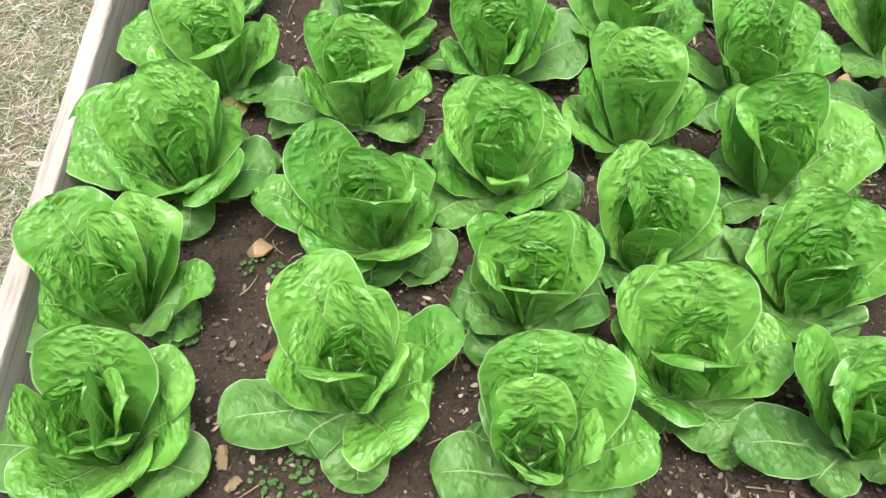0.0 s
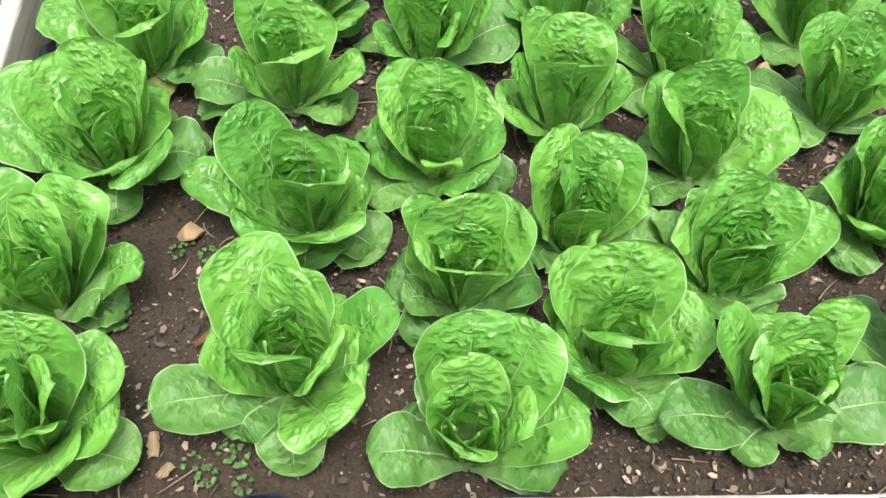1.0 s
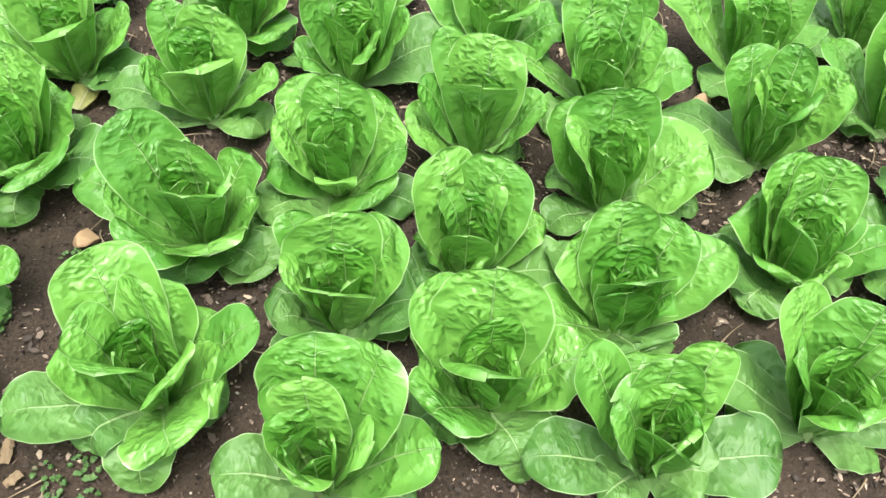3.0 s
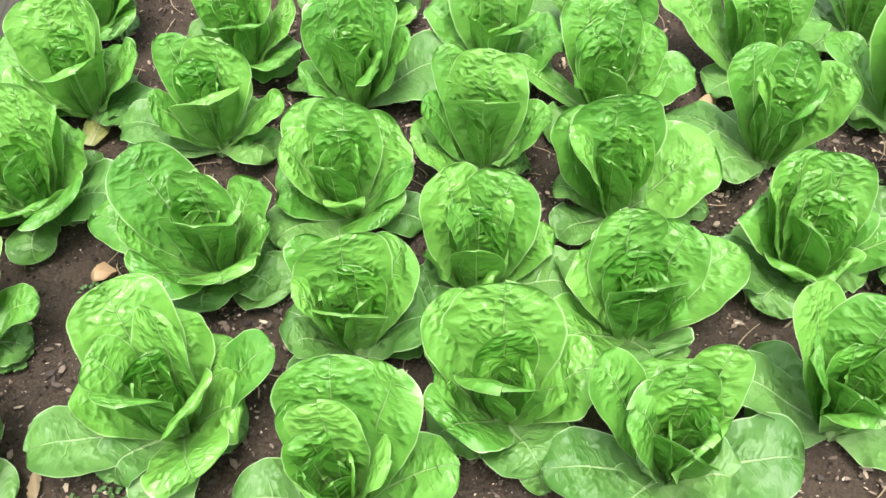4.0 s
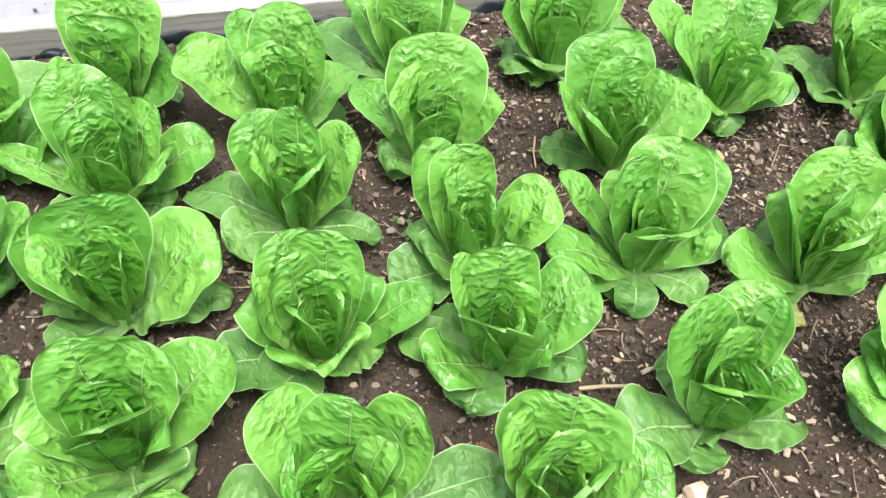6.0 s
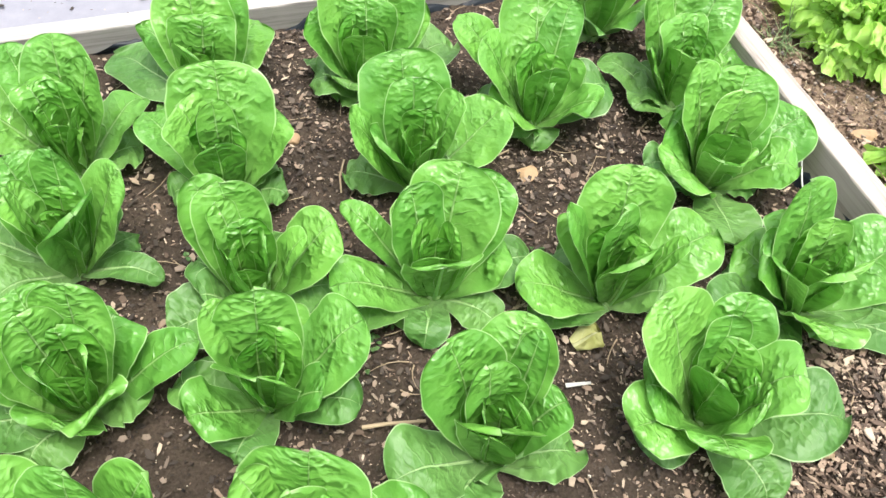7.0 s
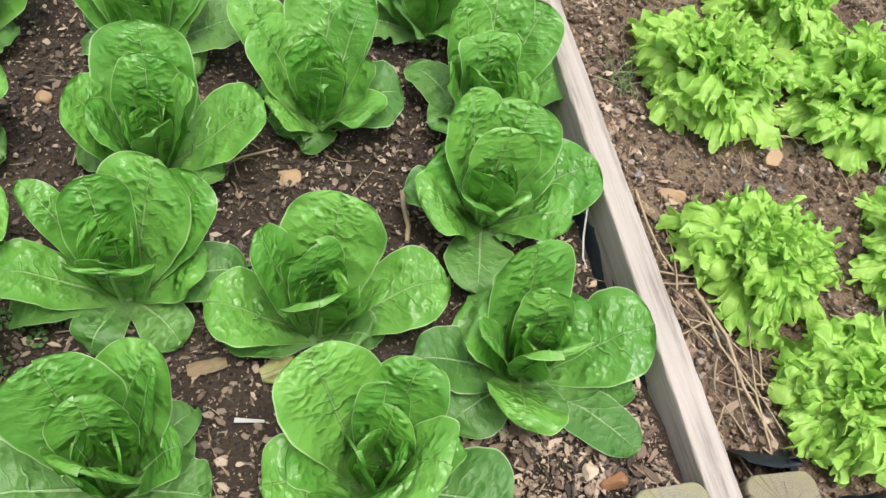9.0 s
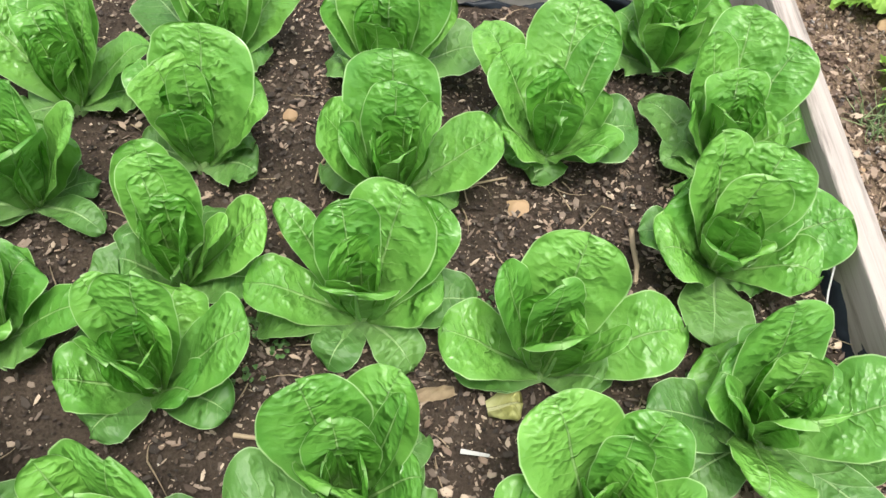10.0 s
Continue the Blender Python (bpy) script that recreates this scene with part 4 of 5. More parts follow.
def frilly_leaf(rng, az, reach, tip, half, droop, curl):
    """A broad round leaf with a finely toothed, strongly ruffled rim. reach and tip: where its end stands; half: half its
    width; droop: how far it arches over its end; curl: size of the ruffles."""
    v = (np.linspace(0, 1, FV) ** 0.52)[:, None]
    s = np.linspace(-1, 1, FU)[None, :]
    th = s * radians(105)
    ph = rng.uniform(0, 6.28, 8)
    warp = s + 0.06 * np.sin(5 * s + ph[7]) + 0.03 * np.sin(11 * s + ph[6])
    notch = 0.09 * np.sin(5 * warp + ph[0]) + 0.13 * np.abs(np.sin(12 * warp + ph[1])) + 0.12 * np.abs(np.sin(35 * warp + ph[2])) - 0.14
    grow = v * (1 + notch * v ** 4)
    # a round blade set on a short stalk
    along = np.clip(0.40 * v + 0.60 * grow * np.cos(th), 0.0, 1.10)
    across = half * grow ** 0.9 * np.sin(th) * (1 - 0.12 * np.cos(th))
    p0, p3 = np.array((0.006, 0.012)), np.array((reach, tip))
    p1, p2 = np.array((reach * 0.34, 0.012 + tip * 0.75 + droop * 0.4)), np.array((reach * 0.72, tip + droop))
    e = along
    q = [(1 - e) ** 3 * p0[k] + 3 * e * (1 - e) ** 2 * p1[k] + 3 * e ** 2 * (1 - e) * p2[k] + e ** 3 * p3[k] for k in (0, 1)]
    d = [3 * (1 - e) ** 2 * (p1[k] - p0[k]) + 6 * e * (1 - e) * (p2[k] - p1[k]) + 3 * e ** 2 * (p3[k] - p2[k]) for k in (0, 1)]
    n = np.sqrt(d[0] ** 2 + d[1] ** 2) + 1e-9
    d = [d[0] / n, d[1] / n]
    rim = v ** 6
    nor = curl * (0.0070 * v ** 2.2 * np.sin(5 * warp + ph[3]) + 0.0055 * rim * np.sin(12 * warp + ph[2]) + 0.0048 * rim * np.sin(27 * warp + ph[4]) + 0.0026 * rim * v ** 4 * np.sin(55 * warp + ph[5]))
    nor = nor - 0.30 * half * (across / half) ** 2 + 0.003 * np.cos(5 * th) * v ** 2
    slide = curl * (0.0042 * rim * np.cos(27 * warp + ph[4] + 0.6) + 0.0020 * rim * v ** 4 * np.cos(55 * warp + ph[5]))
    r, z = q[0] - d[1] * nor, q[1] + d[0] * nor
    t = across + slide
    # crumpled every way, most towards the rim
    fold = [ripple(rng, r * 1.0 + 0.6 * z, t - 0.5 * z, 6, 150, 420) for _ in range(3)]
    slack = curl * 0.0042 * v ** 2.5
    r, t, z = r + slack * fold[0], t + slack * fold[1], z + slack * fold[2]
    ca, sa = math.cos(az), math.sin(az)
    co = np.stack((r * ca - t * sa, r * sa + t * ca, np.maximum(z, 0.003 + 0.002 * v)), -1).reshape(-1, 3)
    uv = np.stack((s * 0.46 + 0.5 + 0 * v, v + 0 * s), -1).reshape(-1, 2)
    return co, uv


def frilly_lettuce(x, y, size, seed):
    rng = np.random.default_rng(seed)
    root = tagged(new("frilly_lettuce"), "pale yellow-green frilly leaf lettuce growing in brown soil", "lettuce", "frilly lettuces in the next bed")
    root.location = (x, y, 0.028)
    turn = rng.uniform(0, 360)
    for count, reach, tip, half, droop, curl in ((8, 0.130, 0.018, 0.048, 0.028, 1.0), (8, 0.116, 0.046, 0.046, 0.026, 1.2), (8, 0.098, 0.070, 0.042, 0.020, 1.3),
                                                 (7, 0.078, 0.090, 0.037, 0.014, 1.3), (7, 0.056, 0.102, 0.032, 0.010, 1.25), (6, 0.036, 0.108, 0.027, 0.004, 1.15), (4, 0.016, 0.108, 0.020, 0.0, 0.9)):
        turn += 29
        for i in range(count):
            co, uv = frilly_leaf(rng, radians(turn + 360 * i / count + rng.uniform(-20, 20)), reach * size * rng.uniform(0.80, 1.12),
                                 tip * size * rng.uniform(0.72, 1.2), half * size * rng.uniform(0.8, 1.2), droop * rng.uniform(0.5, 1.4), curl * rng.uniform(0.85, 1.25))
            link_mesh("leaf", co.tolist(), FRILL_FACES, FRILL_LEAF, root, uv)
    return root


for i, (x, y, size) in enumerate(((2.530, 0.765, 1.12), (2.785, 0.712, 1.18), (2.480, 0.425, 0.92), (2.535, 0.212, 0.93), (2.768, 0.400, 0.98), (2.75, 0.955, 1.0), (2.52, 1.10, 1.0), (3.06, 0.60, 1.0))):
    frilly_lettuce(x, y, size, 700 + i)


# ---------------------------------------------------------------- black liner inside the beds
def liner(name, points, label, seed, low=-0.02, high=0.045, lean=0.010):
    """A crumpled upright strip of plastic sheet along a line of points."""
    rng = np.random.default_rng(seed)
    line = []
    for (x0, y0), (x1, y1) in zip(points, points[1:]):
        n = max(3, int(math.hypot(x1 - x0, y1 - y0) / 0.012))
        line += [(x0 + (x1 - x0) * k / n, y0 + (y1 - y0) * k / n) for k in range(n)]
    line.append(points[-1])
    p = np.array(line)
    d = np.gradient(p, axis=0)
    d /= np.linalg.norm(d, axis=1, keepdims=True) + 1e-9
    nrm = np.stack((-d[:, 1], d[:, 0]), -1)
    m, rows = len(p), 7
    k = np.arange(m)
    top = high + 0.010 * np.sin(k * 0.23 + seed) + 0.006 * np.sin(k * 0.71) + rng.normal(0, 0.0015, m)
    verts = []
    for j in range(rows):
        f = j / (rows - 1)
        off = 0.006 * np.sin(k * 0.31 + 4 * f) * f + 0.003 * np.sin(k * 0.9 + 9 * f) + lean * f ** 2
        q = p + nrm * off[:, None]
        verts.append(np.column_stack((q, low + (top - low) * f)))
    ob = link_mesh(name, np.concatenate(verts).tolist(), grid_faces(m, rows), PLASTIC)
    thick = ob.modifiers.new("thickness", 'SOLIDIFY')
    thick.thickness = 0.0008
    return tagged(ob, label, "liner", "bed liners")


liner("bed_liner", [(2.262, 0.62), (2.262, 0.36), (2.266, 0.140)], "crumpled black plastic liner along the bed's timber boards", 3, high=0.040)
liner("bed_liner", [(2.262, 0.137), (2.176, 0.136), (2.172, 0.128), (2.172, 0.048), (2.160, 0.044)], "black plastic liner wrapped round the corner post", 4, low=0.0, high=0.076)
liner("bed_liner", [(2.160, 0.044), (0.06, 0.046)], "crumpled black plastic liner along the front board", 6, high=0.078, lean=0.006)
liner("bed_liner", [(0.05, 0.60), (0.035, 0.80), (0.012, 1.05), (2.25, 1.056)], "black plastic liner edging the soil by the boards", 5, high=0.012)
liner("bed_liner", [(3.6, 0.105), (2.462, 0.105), (2.440, 0.130), (2.428, 0.172), (2.335, 0.182)], "folded black plastic liner around the corner post", 8, low=0.015, high=0.082, lean=0.042)

cord = bpy.data.curves.new("cord", 'CURVE')
cord.dimensions, cord.bevel_depth, cord.bevel_resolution = '3D', 0.0014, 2
sp = cord.splines.new('POLY')
sp.points.add(5)
for q, co in zip(sp.points, ((2.271, 0.56, 0.095), (2.262, 0.530, 0.055), (2.256, 0.500, 0.030), (2.254, 0.475, 0.012), (2.258, 0.452, 0.006), (2.266, 0.440, 0.006))):
    q.co = (*co, 1)
cord.materials.append(TWINE)
tagged(new("cord", cord), "thin white cord hanging down the board onto soil", "cord")


# ---------------------------------------------------------------- stones
def stone(x, y, size, flat, tone, seed, turn=0.0, label="small tan stone half sunk in the soil"):
    rng = np.random.default_rng(seed)
    bm = bmesh.new()
    bmesh.ops.create_icosphere(bm, subdivisions=3, radius=0.5)
    cuts = [(Vector(rng.normal(0, 1, 3)).normalized(), rng.uniform(0.20, 0.36)) for _ in range(11)]
    for v in bm.verts:
        for nrm, lim in cuts:
            over = v.co.dot(nrm) - lim
            if over > 0:
                v.co -= nrm * over * 0.97
        v.co += Vector(v.co).normalized() * 0.02 * noise.noise(v.co * 6 + Vector((seed, 0, 0)))
        v.co = Vector((v.co.x * size, v.co.y * size * rng_flat(seed), v.co.z * size * flat))
    me = bpy.data.meshes.new("stone")
    bm.to_mesh(me)
    bm.free()
    me.materials.append(tone)
    ob = new("stone", me)
    ob.matrix_basis = pose(x, y, size * flat * 0.22 + float(heap(x, y)), 0, 0, turn)
    return tagged(ob, label, "stone", "stones on the soil")


def rng_flat(seed):
    return 0.6 + 0.3 * ((seed * 0.37) % 1.0)


for i, (x, y, size, flat, tone, turn) in enumerate((
        (0.293, 0.422, 0.052, 0.75, STONE_TAN, 20), (0.226, 0.168, 0.036, 0.8, STONE_PALE, 60), (0.585, 0.290, 0.034, 0.8, STONE_RUST, 0), (1.162, 0.748, 0.036, 0.8, STONE_TAN, 10),
        (1.859, 0.643, 0.042, 0.55, STONE_TAN, -40), (1.535, 0.795, 0.030, 0.7, STONE_TAN, 60), (2.185, 0.155, 0.034, 0.8, STONE_RUST, 0), (2.283, 0.268, 0.030, 0.7, STONE_TAN, 0),
        (2.252, 0.430, 0.022, 0.8, STONE_PALE, 30), (1.603, 0.156, 0.044, 0.7, STONE_PALE, 70), (2.604, 0.614, 0.050, 0.75, STONE_TAN, 15), (2.411, 0.558, 0.044, 0.6, STONE_TAN, -10),
        (2.489, 1.005, 0.038, 0.7, STONE_TAN, 0), (2.385, 0.640, 0.020, 0.6, STONE_PALE, 0), (1.652, 0.594, 0.030, 0.6, STONE_RUST, 20), (1.548, 0.585, 0.026, 0.6, STONE_TAN, 0),
        (2.165, 0.172, 0.034, 0.6, STONE_PALE, 35), (2.70, 0.545, 0.018, 0.7, STONE_PALE, 0), (2.36, 0.70, 0.020, 0.6, STONE_TAN, 50), (2.395, 0.46, 0.022, 0.6, STONE_PALE, 80),
        (2.09, 0.62, 0.018, 0.7, STONE_TAN, 0), (1.93, 0.655, 0.014, 0.7, STONE_PALE, 0), (2.60, 0.04 + 0.52, 0.016, 0.7, STONE_GREY, 0), (2.37, 0.60, 0.022, 0.5, STONE_GREY, 0), (2.40, 0.33, 0.02, 0.6, STONE_GREY, 10))):
    stone(x, y, size, flat, tone, 31 + i, turn)


# ---------------------------------------------------------------- loose bits lying on the soil
def scatter(name, material, count, area, size, seed, label, lift=0.007, stretch=(0.18, 0.7), thick=0.07, tilt=0.30, keep=None, sides=5, rag=0.6):
    """Thousands of angular chips, joined; each is a thin prism of five sides."""
    rng = np.random.default_rng(seed)
    x = rng.uniform(area[0], area[2], count)
    y = rng.uniform(area[1], area[3], count)
    if keep is not None:
        ok = rng.uniform(0, 1, count) < keep(x, y)
        x, y = x[ok], y[ok]
    n = len(x)
    length = size[0] * (size[1] / size[0]) ** (rng.uniform(0, 1, n) ** 2.2)
    width = length * rng.uniform(stretch[0], stretch[1], n)
    h = np.maximum(length * thick * rng.uniform(0.5, 1.3, n), 0.0005)
    rot = rng.uniform(0, 6.28, n)
    tx, ty = rng.normal(0, tilt, n), rng.normal(0, tilt, n)
    z0 = lift * rng.uniform(-0.2, 1.0, n) + (heap(x, y) if area[1] < 1.0 and area[0] > 0 else 0)
    ang = np.arange(sides) * 2 * math.pi / sides
    rad = rng.uniform(rag, 1.15, (n, sides))
    px = np.cos(ang)[None] * rad * length[:, None] * 0.5
    py = np.sin(ang)[None] * rad * width[:, None] * 0.5
    rows = []
    for side in (-0.5, 0.5):
        k = 1.0 if side < 0 else 0.86
        ax = (px * np.cos(rot)[:, None] - py * np.sin(rot)[:, None]) * k
        ay = (px * np.sin(rot)[:, None] + py * np.cos(rot)[:, None]) * k
        az = side * h[:, None] + np.sin(tx)[:, None] * ax + np.sin(ty)[:, None] * ay
        rows.append(np.stack((ax + x[:, None], ay + y[:, None], az + z0[:, None] + h[:, None] * 0.3), -1))
    verts = np.concatenate(rows, 1).reshape(-1, 3)
    faces = []
    for i in range(n):
        b = i * 2 * sides
        faces.append(tuple(range(b + sides, b + 2 * sides)))
        faces += [(b + j, b + (j + 1) % sides, b + sides + (j + 1) % sides, b + sides + j) for j in range(sides)]
    ob = link_mesh(name, verts.tolist(), faces, material, smooth=False)
    return tagged(ob, label, "wood chips", kind="stuff")


patch = np.random.default_rng(5)
WAVES = [(patch.uniform(4, 14), patch.uniform(0, math.pi), patch.uniform(0, 6.28)) for _ in range(6)]


def patches(x, y):
    f = sum(np.sin(k * (x * math.cos(a) + y * math.sin(a)) + p) for k, a, p in WAVES) / 3.4
    return np.clip(0.48 + 0.26 * (x - 0.9) + 0.32 * f, 0.10, 1.0)


scatter("wood_chips", CHIPS, 56000, (0.03, 0.05, 2.26, 1.05), (0.003, 0.020), 21, "weathered brown and tan wood chips strewn over soil", keep=patches)
scatter("wood_chips", CHIPS_PALE, 17000, (1.25, 0.05, 2.26, 1.05), (0.004, 0.020), 28, "dry tan wood chips lying on lighter soil", keep=lambda x, y: np.clip(0.25 + 0.5 * (x - 1.25), 0, 1) * patches(x, y))
scatter("soil_crumbs", CRUMBS, 26000, (0.03, 0.05, 2.26, 1.05), (0.0015, 0.007), 22, "dark soil crumbs with pale specks on the bed", thick=0.5, stretch=(0.7, 1.0), sides=4)
scatter("gravel", GRIT, 22000, (2.32, 0.06, 3.3, 1.4), (0.003, 0.015), 23, "mixed grit and small gravel on brown soil", thick=0.45, stretch=(0.6, 1.0))
scatter("wood_chips", CHIPS_PALE, 3400, (2.32, 0.06, 3.5, 1.4), (0.005, 0.024), 24, "tan wood chips scattered on the next bed")
scatter("wood_chips", CHIPS_PALE, 500, (2.315, 0.10, 2.42, 1.0), (0.008, 0.034), 30, "pale wood chips gathered along the board", sides=8, rag=0.5, thick=0.05, stretch=(0.25, 0.8))
scatter("wood_chips", CHIPS_PALE, 1150, (1.90, 0.05, 2.26, 0.27), (0.010, 0.034), 25, "pale wood chips heaped in the bed's corner", lift=0.008, sides=9, rag=0.5, thick=0.04, tilt=0.2, stretch=(0.18, 0.6))
scatter("wood_chips", CHIPS_PALE, 3000, (1.85, 0.05, 2.26, 0.34), (0.003, 0.012), 29, "small splinters and crumbs in the bed's corner", lift=0.006)


def straws(name, count, area, size, seed, label, material, z=0.004, rise=0.1, bend=0.35, thin=0.0011, category="straw"):
    """Thin bent stalks or blades lying about, joined."""
    rng = np.random.default_rng(seed)
    verts, faces = [], []
    for i in range(count):
        x, y = rng.uniform(area[0], area[2]), rng.uniform(area[1], area[3])
        length, a, c = rng.uniform(*size), rng.uniform(0, 6.28), rng.normal(0, bend)
        up = abs(rng.normal(0, rise))
        b = len(verts)
        for j in range(5):
            f = j / 4
            ang = a + c * f
            px, py = x + length * f * math.cos(ang), y + length * f * math.sin(ang)
            pz = z + (float(heap(px, py)) if x > 0 else 0.0) + length * up * (f - 0.55 * f * f) + rng.uniform(0, 0.001)
            w = thin * (1.15 - 0.85 * f)
            sx, sy = -math.sin(ang) * w, math.cos(ang) * w
            verts += [(px + sx, py + sy, pz), (px - sx, py - sy, pz), (px, py, pz + w * 1.1)]
        for j in range(4):
            p, q = b + 3 * j, b + 3 * j + 3
            faces += [(p, p + 1, q + 1, q), (p + 1, p + 2, q + 2, q + 1), (p + 2, p, q, q + 2)]
    ob = link_mesh(name, verts, faces, material)
    return tagged(ob, label, category, kind="stuff")


straws("straw", 420, (0.05, 0.06, 2.25, 1.04), (0.015, 0.06), 41, "thin dry straw fragments on the soil", STRAW)
straws("straw", 500, (2.32, 0.06, 3.4, 1.3), (0.015, 0.07), 42, "thin dry straw fragments on the next bed", STRAW)
straws("straw", 24, (2.33, 0.15, 2.44, 0.44), (0.05, 0.17), 43, "long dry straw stalks lying along the board", STRAW, z=0.010, bend=0.15, thin=0.0018)
straws("dry_grass", 16000, (-0.75, -0.2, -0.01, 1.75), (0.015, 0.05), 44, "dry straw-coloured mown grass beside the bed", DRY_GRASS, z=-0.098, rise=0.35, bend=0.6, thin=0.0010, category="grass")
straws("green_grass", 5200, (-0.75, -0.2, -0.01, 1.75), (0.02, 0.06), 45, "sparse green blades among the dry grass", GREEN_GRASS, z=-0.098, rise=0.5, bend=0.5, thin=0.0013, category="grass")
scatter("mat_litter", CHIPS, 1500, (0.2, 1.12, 2.2, 2.1), (0.004, 0.018), 46, "leaf litter and crumbs strewn on the mat", lift=0.003).location = (0, 0, -0.078)
scatter("lawn_litter", LITTER, 260, (-0.75, -0.2, -0.02, 1.75), (0.010, 0.045), 47, "grey dead leaves lying in the grass", lift=0.02, thick=0.05).location = (0, 0, -0.095)


def twig(points, thick, material, label, name="twig"):
    cu = bpy.data.curves.new(name, 'CURVE')
    cu.dimensions, cu.bevel_depth, cu.bevel_resolution = '3D', thick, 2
    s = cu.splines.new('POLY')
    s.points.add(len(points) - 1)
    for i, (q, co) in enumerate(zip(s.points, points)):
        q.co, q.radius = (co[0], co[1], co[2] + float(heap(co[0], co[1])), 1), 1.0 - 0.35 * i / len(points)
    cu.materials.append(material)
    return tagged(new(name, cu), label, "twig")


twig([(2.017, 0.605, 0.008), (2.014, 0.575, 0.011), (2.016, 0.545, 0.009), (2.010, 0.520, 0.008)], 0.0042, STRAW, "short split tan twig lying on the soil")
twig([(2.352, 0.565, 0.012), (2.345, 0.50, 0.022), (2.352, 0.455, 0.016), (2.366, 0.425, 0.010)], 0.0020, STRAW, "bent pale stalk lying beside a lettuce")
twig([(2.385, 0.395, 0.012), (2.400, 0.320, 0.018), (2.398, 0.250, 0.014), (2.412, 0.180, 0.012)], 0.0026, STRAW, "long pale dry stalk beside the board")
twig([(2.392, 0.385, 0.010), (2.388, 0.310, 0.014), (2.410, 0.240, 0.016), (2.402, 0.165, 0.012)], 0.0019, STRAW, "long pale dry stalk beside the board")
twig([(1.515, 0.310, 0.006), (1.545, 0.305, 0.009), (1.590, 0.296, 0.008)], 0.0030, STRAW, "short pale stick lying on the soil")
twig([(1.755, 0.655, 0.006), (1.80, 0.675, 0.010), (1.850, 0.690, 0.008)], 0.0020, STRAW, "thin tan stick lying on the soil")
twig([(2.56, 0.655, 0.008), (2.62, 0.662, 0.012), (2.68, 0.655, 0.008)], 0.0024, STRAW, "thin tan stick under a frilly lettuce")
twig([(1.60, 0.735, 0.005), (1.585, 0.700, 0.010), (1.580, 0.672, 0.006)], 0.0016, STRAW, "thin bent stalk lying on the soil")


def bark(x, y, length, width, turn, material, label, name="bark_flake", height=0.010):
    """A flake of bark, curled along its length."""
    bm = bmesh.new()
    rng = np.random.default_rng(int(x * 1000 + y * 100))
    grid = [[bm.verts.new((length * (i / 8 - 0.5), width * (j / 4 - 0.5) * (0.55 + 0.45 * math.sin(math.pi * (0.12 + 0.76 * i / 8))) + rng.normal(0, 0.0006),
                           height * (0.35 + 0.65 * math.cos((j / 4 - 0.5) * 2.4)) - height * 0.3 + rng.normal(0, 0.0005))) for j in range(5)] for i in range(9)]
    for i in range(8):
        for j in range(4):
            bm.faces.new((grid[i][j], grid[i + 1][j], grid[i + 1][j + 1], grid[i][j + 1]))
    bmesh.ops.solidify(bm, geom=list(bm.faces), thickness=0.0016)
    me = bpy.data.meshes.new(name)
    bm.to_mesh(me)
    bm.free()
    me.materials.append(material)
    ob = new(name, me)
    ob.matrix_basis = pose(x, y, 0.006 + float(heap(x, y)), 0, 0, turn)
    return tagged(ob, label, "bark")


bark(1.745, 0.362, 0.046, 0.018, 8, BARK_PALE, "pale curled flake of bark on dark soil")
bark(1.384, 0.243, 0.052, 0.020, 110, BARK_RUST, "rust-coloured flake of bark between lettuces")
bark(0.300, 0.128, 0.030, 0.014, 100, BARK_PALE, "splintered tan wood fragment on dark soil")
bark(0.318, 0.098, 0.020, 0.012, 50, BARK_PALE, "small tan wood fragment on dark soil")
bark(0.345, 0.270, 0.050, 0.012, 40, BARK_RUST, "brown sliver of bark on dark soil")
bark(2.05, 0.125, 0.034, 0.018, 70, BARK_PALE, "pale wood flake in the bed's corner")
bark(2.33, 0.665, 0.032, 0.020, 20, BARK_PALE, "pale wood flake on the next bed")
bark(2.36, 0.535, 0.026, 0.016, 120, BARK_PALE, "pale wood flake on the next bed")
bark(0.140, 0.690, 0.046, 0.024, 170, BARK_PALE, "pale wood flake beside the side board")

tag = bmesh.new()
bmesh.ops.create_cube(tag, size=1.0, matrix=Matrix.Diagonal((0.034, 0.006, 0.0012, 1)))
for v in tag.verts:
    if v.co.x > 0:
        v.co.y *= 0.6
bmesh.ops.bevel(tag, geom=list(tag.edges), offset=0.0003, segments=1, affect='EDGES')
me = bpy.data.meshes.new("plant_tag")
tag.to_mesh(me)
tag.free()
me.materials.append(WHITE_PLASTIC)
ob = tagged(new("plant_tag", me), "small white plastic plant tag lying on soil", "plant tag")
ob.matrix_basis = pose(1.790, 0.290, 0.0075, 4, 3, -8)


# ---------------------------------------------------------------- fallen leaves and weeds
def fallen(x, y, seed, reach, width, turn, material, label):
    rng = np.random.default_rng(seed)
    co, uv, true = cos_leaf(rng, 0.0, reach, 0.010, width, 0.008, -0.1, 1.2, base=0.006)
    ob = link_mesh("fallen_leaf", co.tolist(), LEAF_FACES, material, None, uv, metres=true)
    ob.matrix_basis = pose(x, y, 0.002, 0, 0, turn)
    return tagged(ob, label, "leaf")


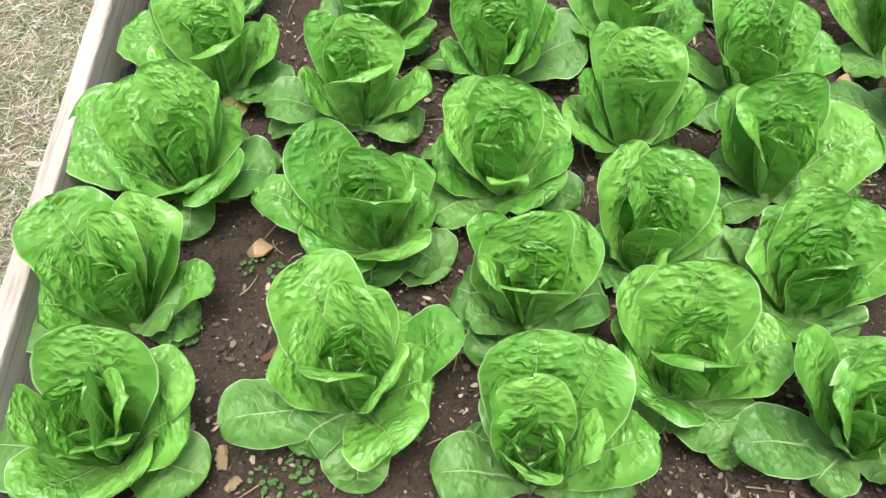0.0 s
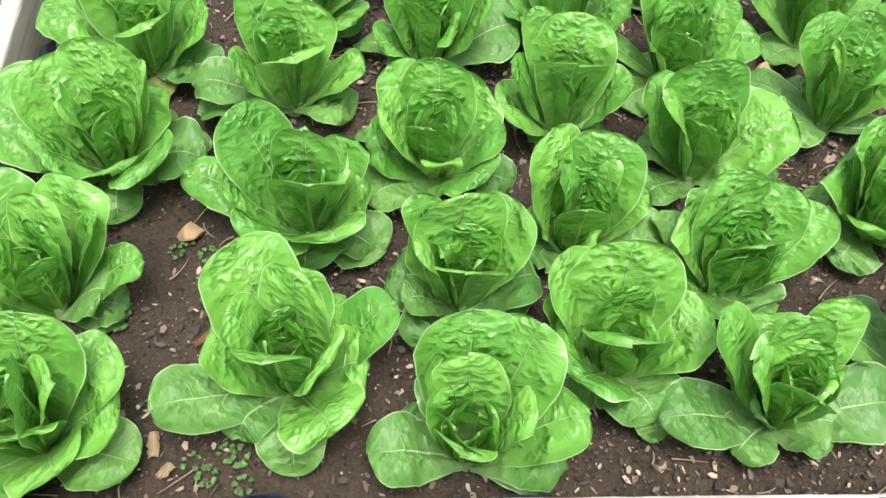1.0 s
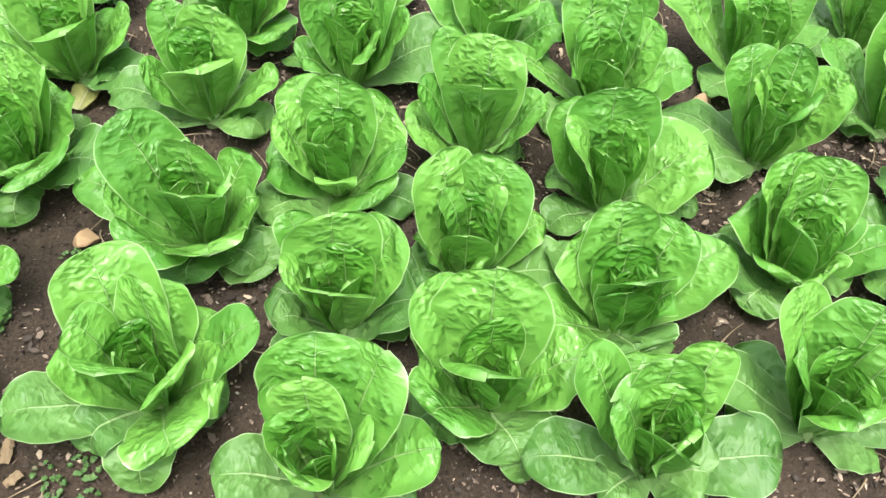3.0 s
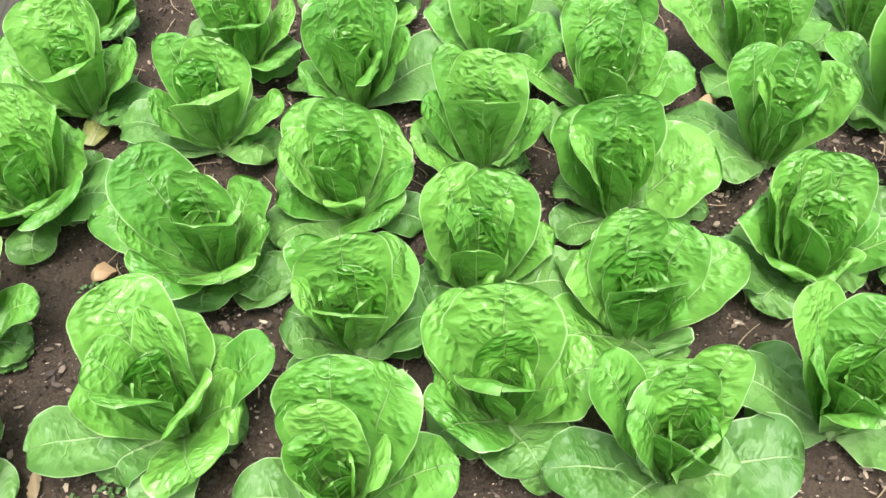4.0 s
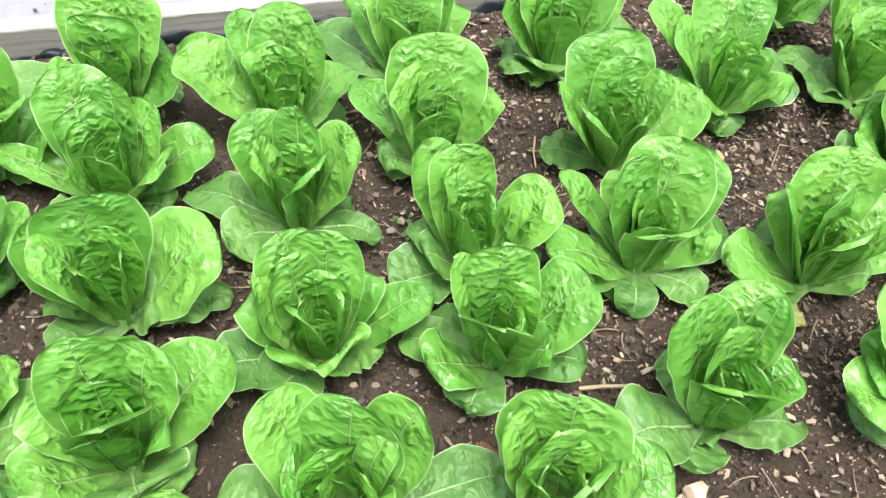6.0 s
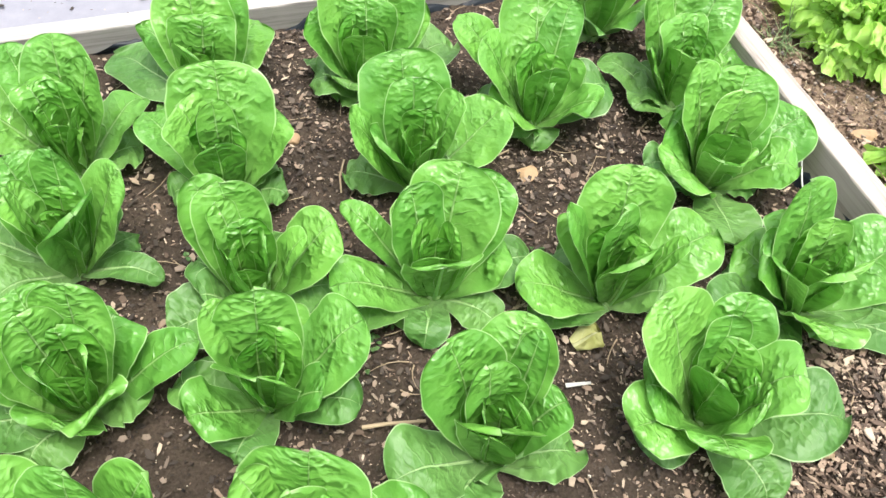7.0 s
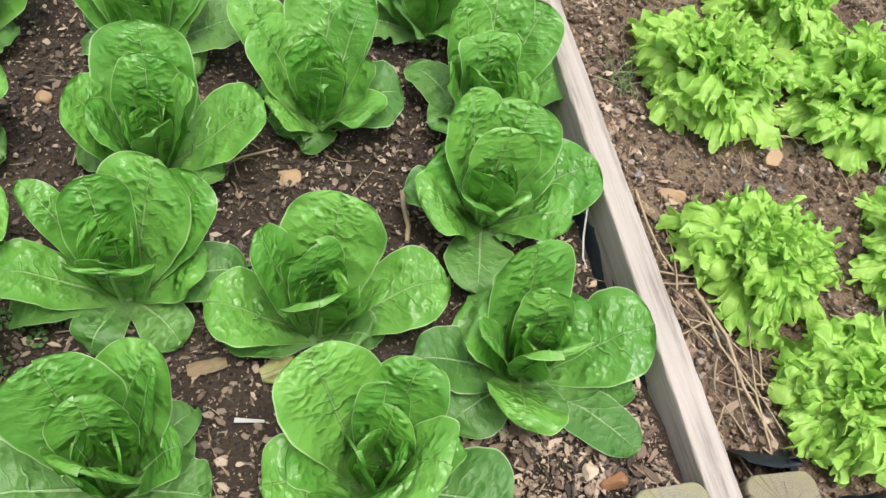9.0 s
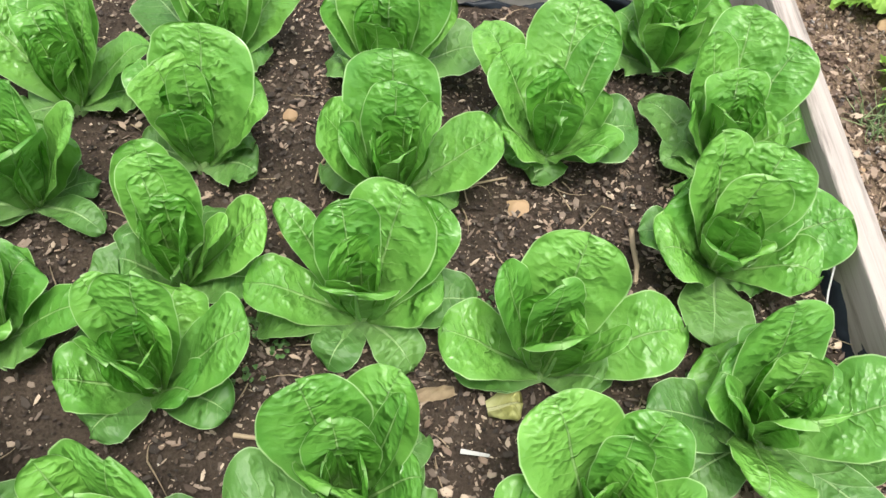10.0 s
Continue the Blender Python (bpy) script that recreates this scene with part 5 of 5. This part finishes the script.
fallen(0.205, 0.655, 61, 0.060, 0.042, 75, YELLOW_LEAF, "yellowed lettuce leaf lying on the soil")
fallen(1.800, 0.342, 62, 0.050, 0.036, 10, YELLOW_LEAF, "yellowed lettuce leaf under a lettuce")
fallen(1.600, 0.700, 64, 0.075, 0.034, -12, COS_LEAF, "loose green leaf lying on the soil")


def weed(x, y, size, seed, label, leaf_w=0.45):
    """A seedling: a few small oval leaves on thin stalks."""
    rng = np.random.default_rng(seed)
    root = tagged(new("weed"), label, "weed", "weeds in the bed")
    root.location = (x, y, 0)
    turn = rng.uniform(0, 360)
    for i in range(rng.integers(5, 9)):
        a, reach = radians(turn + 137.5 * i), size * rng.uniform(0.5, 1.0)
        co, uv, _ = cos_leaf(rng, a, reach, rng.uniform(0.3, 0.7) * size, reach * leaf_w * 1.6, 0.25 * size, 0.3, 0.3, base=0.003)
        keep = co.reshape(NV, NU, 3)[::4, ::4]
        u = uv.reshape(NV, NU, 2)[::4, ::4]
        link_mesh("leaf", keep.reshape(-1, 3).tolist(), grid_faces(keep.shape[1], keep.shape[0]), WEED_LEAF, root, u.reshape(-1, 2))
    return root


spots = np.random.default_rng(77)
for i, (x, y, n, sp) in enumerate(((0.393, 0.095, 5, 0.05), (0.516, 0.176, 4, 0.04), (1.559, 0.428, 8, 0.06), (1.815, 0.470, 9, 0.06), (0.223, 0.296, 3, 0.02), (0.30, 0.405, 3, 0.03), (1.50, 0.42, 6, 0.06), (0.50, 0.31, 2, 0.03), (0.62, 0.66, 2, 0.03), (1.36, 0.62, 3, 0.05))):
    for j in range(n):
        big = 0.022 if i == 4 else 0.011
        weed(x + spots.normal(0, sp * 0.6), y + spots.normal(0, sp * 0.45), big * spots.uniform(0.7, 1.4), 800 + 20 * i + j, "tiny green weed seedling sprouting from soil")
straws("grass_tuft", 40, (2.385, 0.775, 2.425, 0.815), (0.03, 0.07), 48, "small tuft of green grass beside the board", GREEN_GRASS, z=0.002, rise=0.8, thin=0.0012, category="grass")
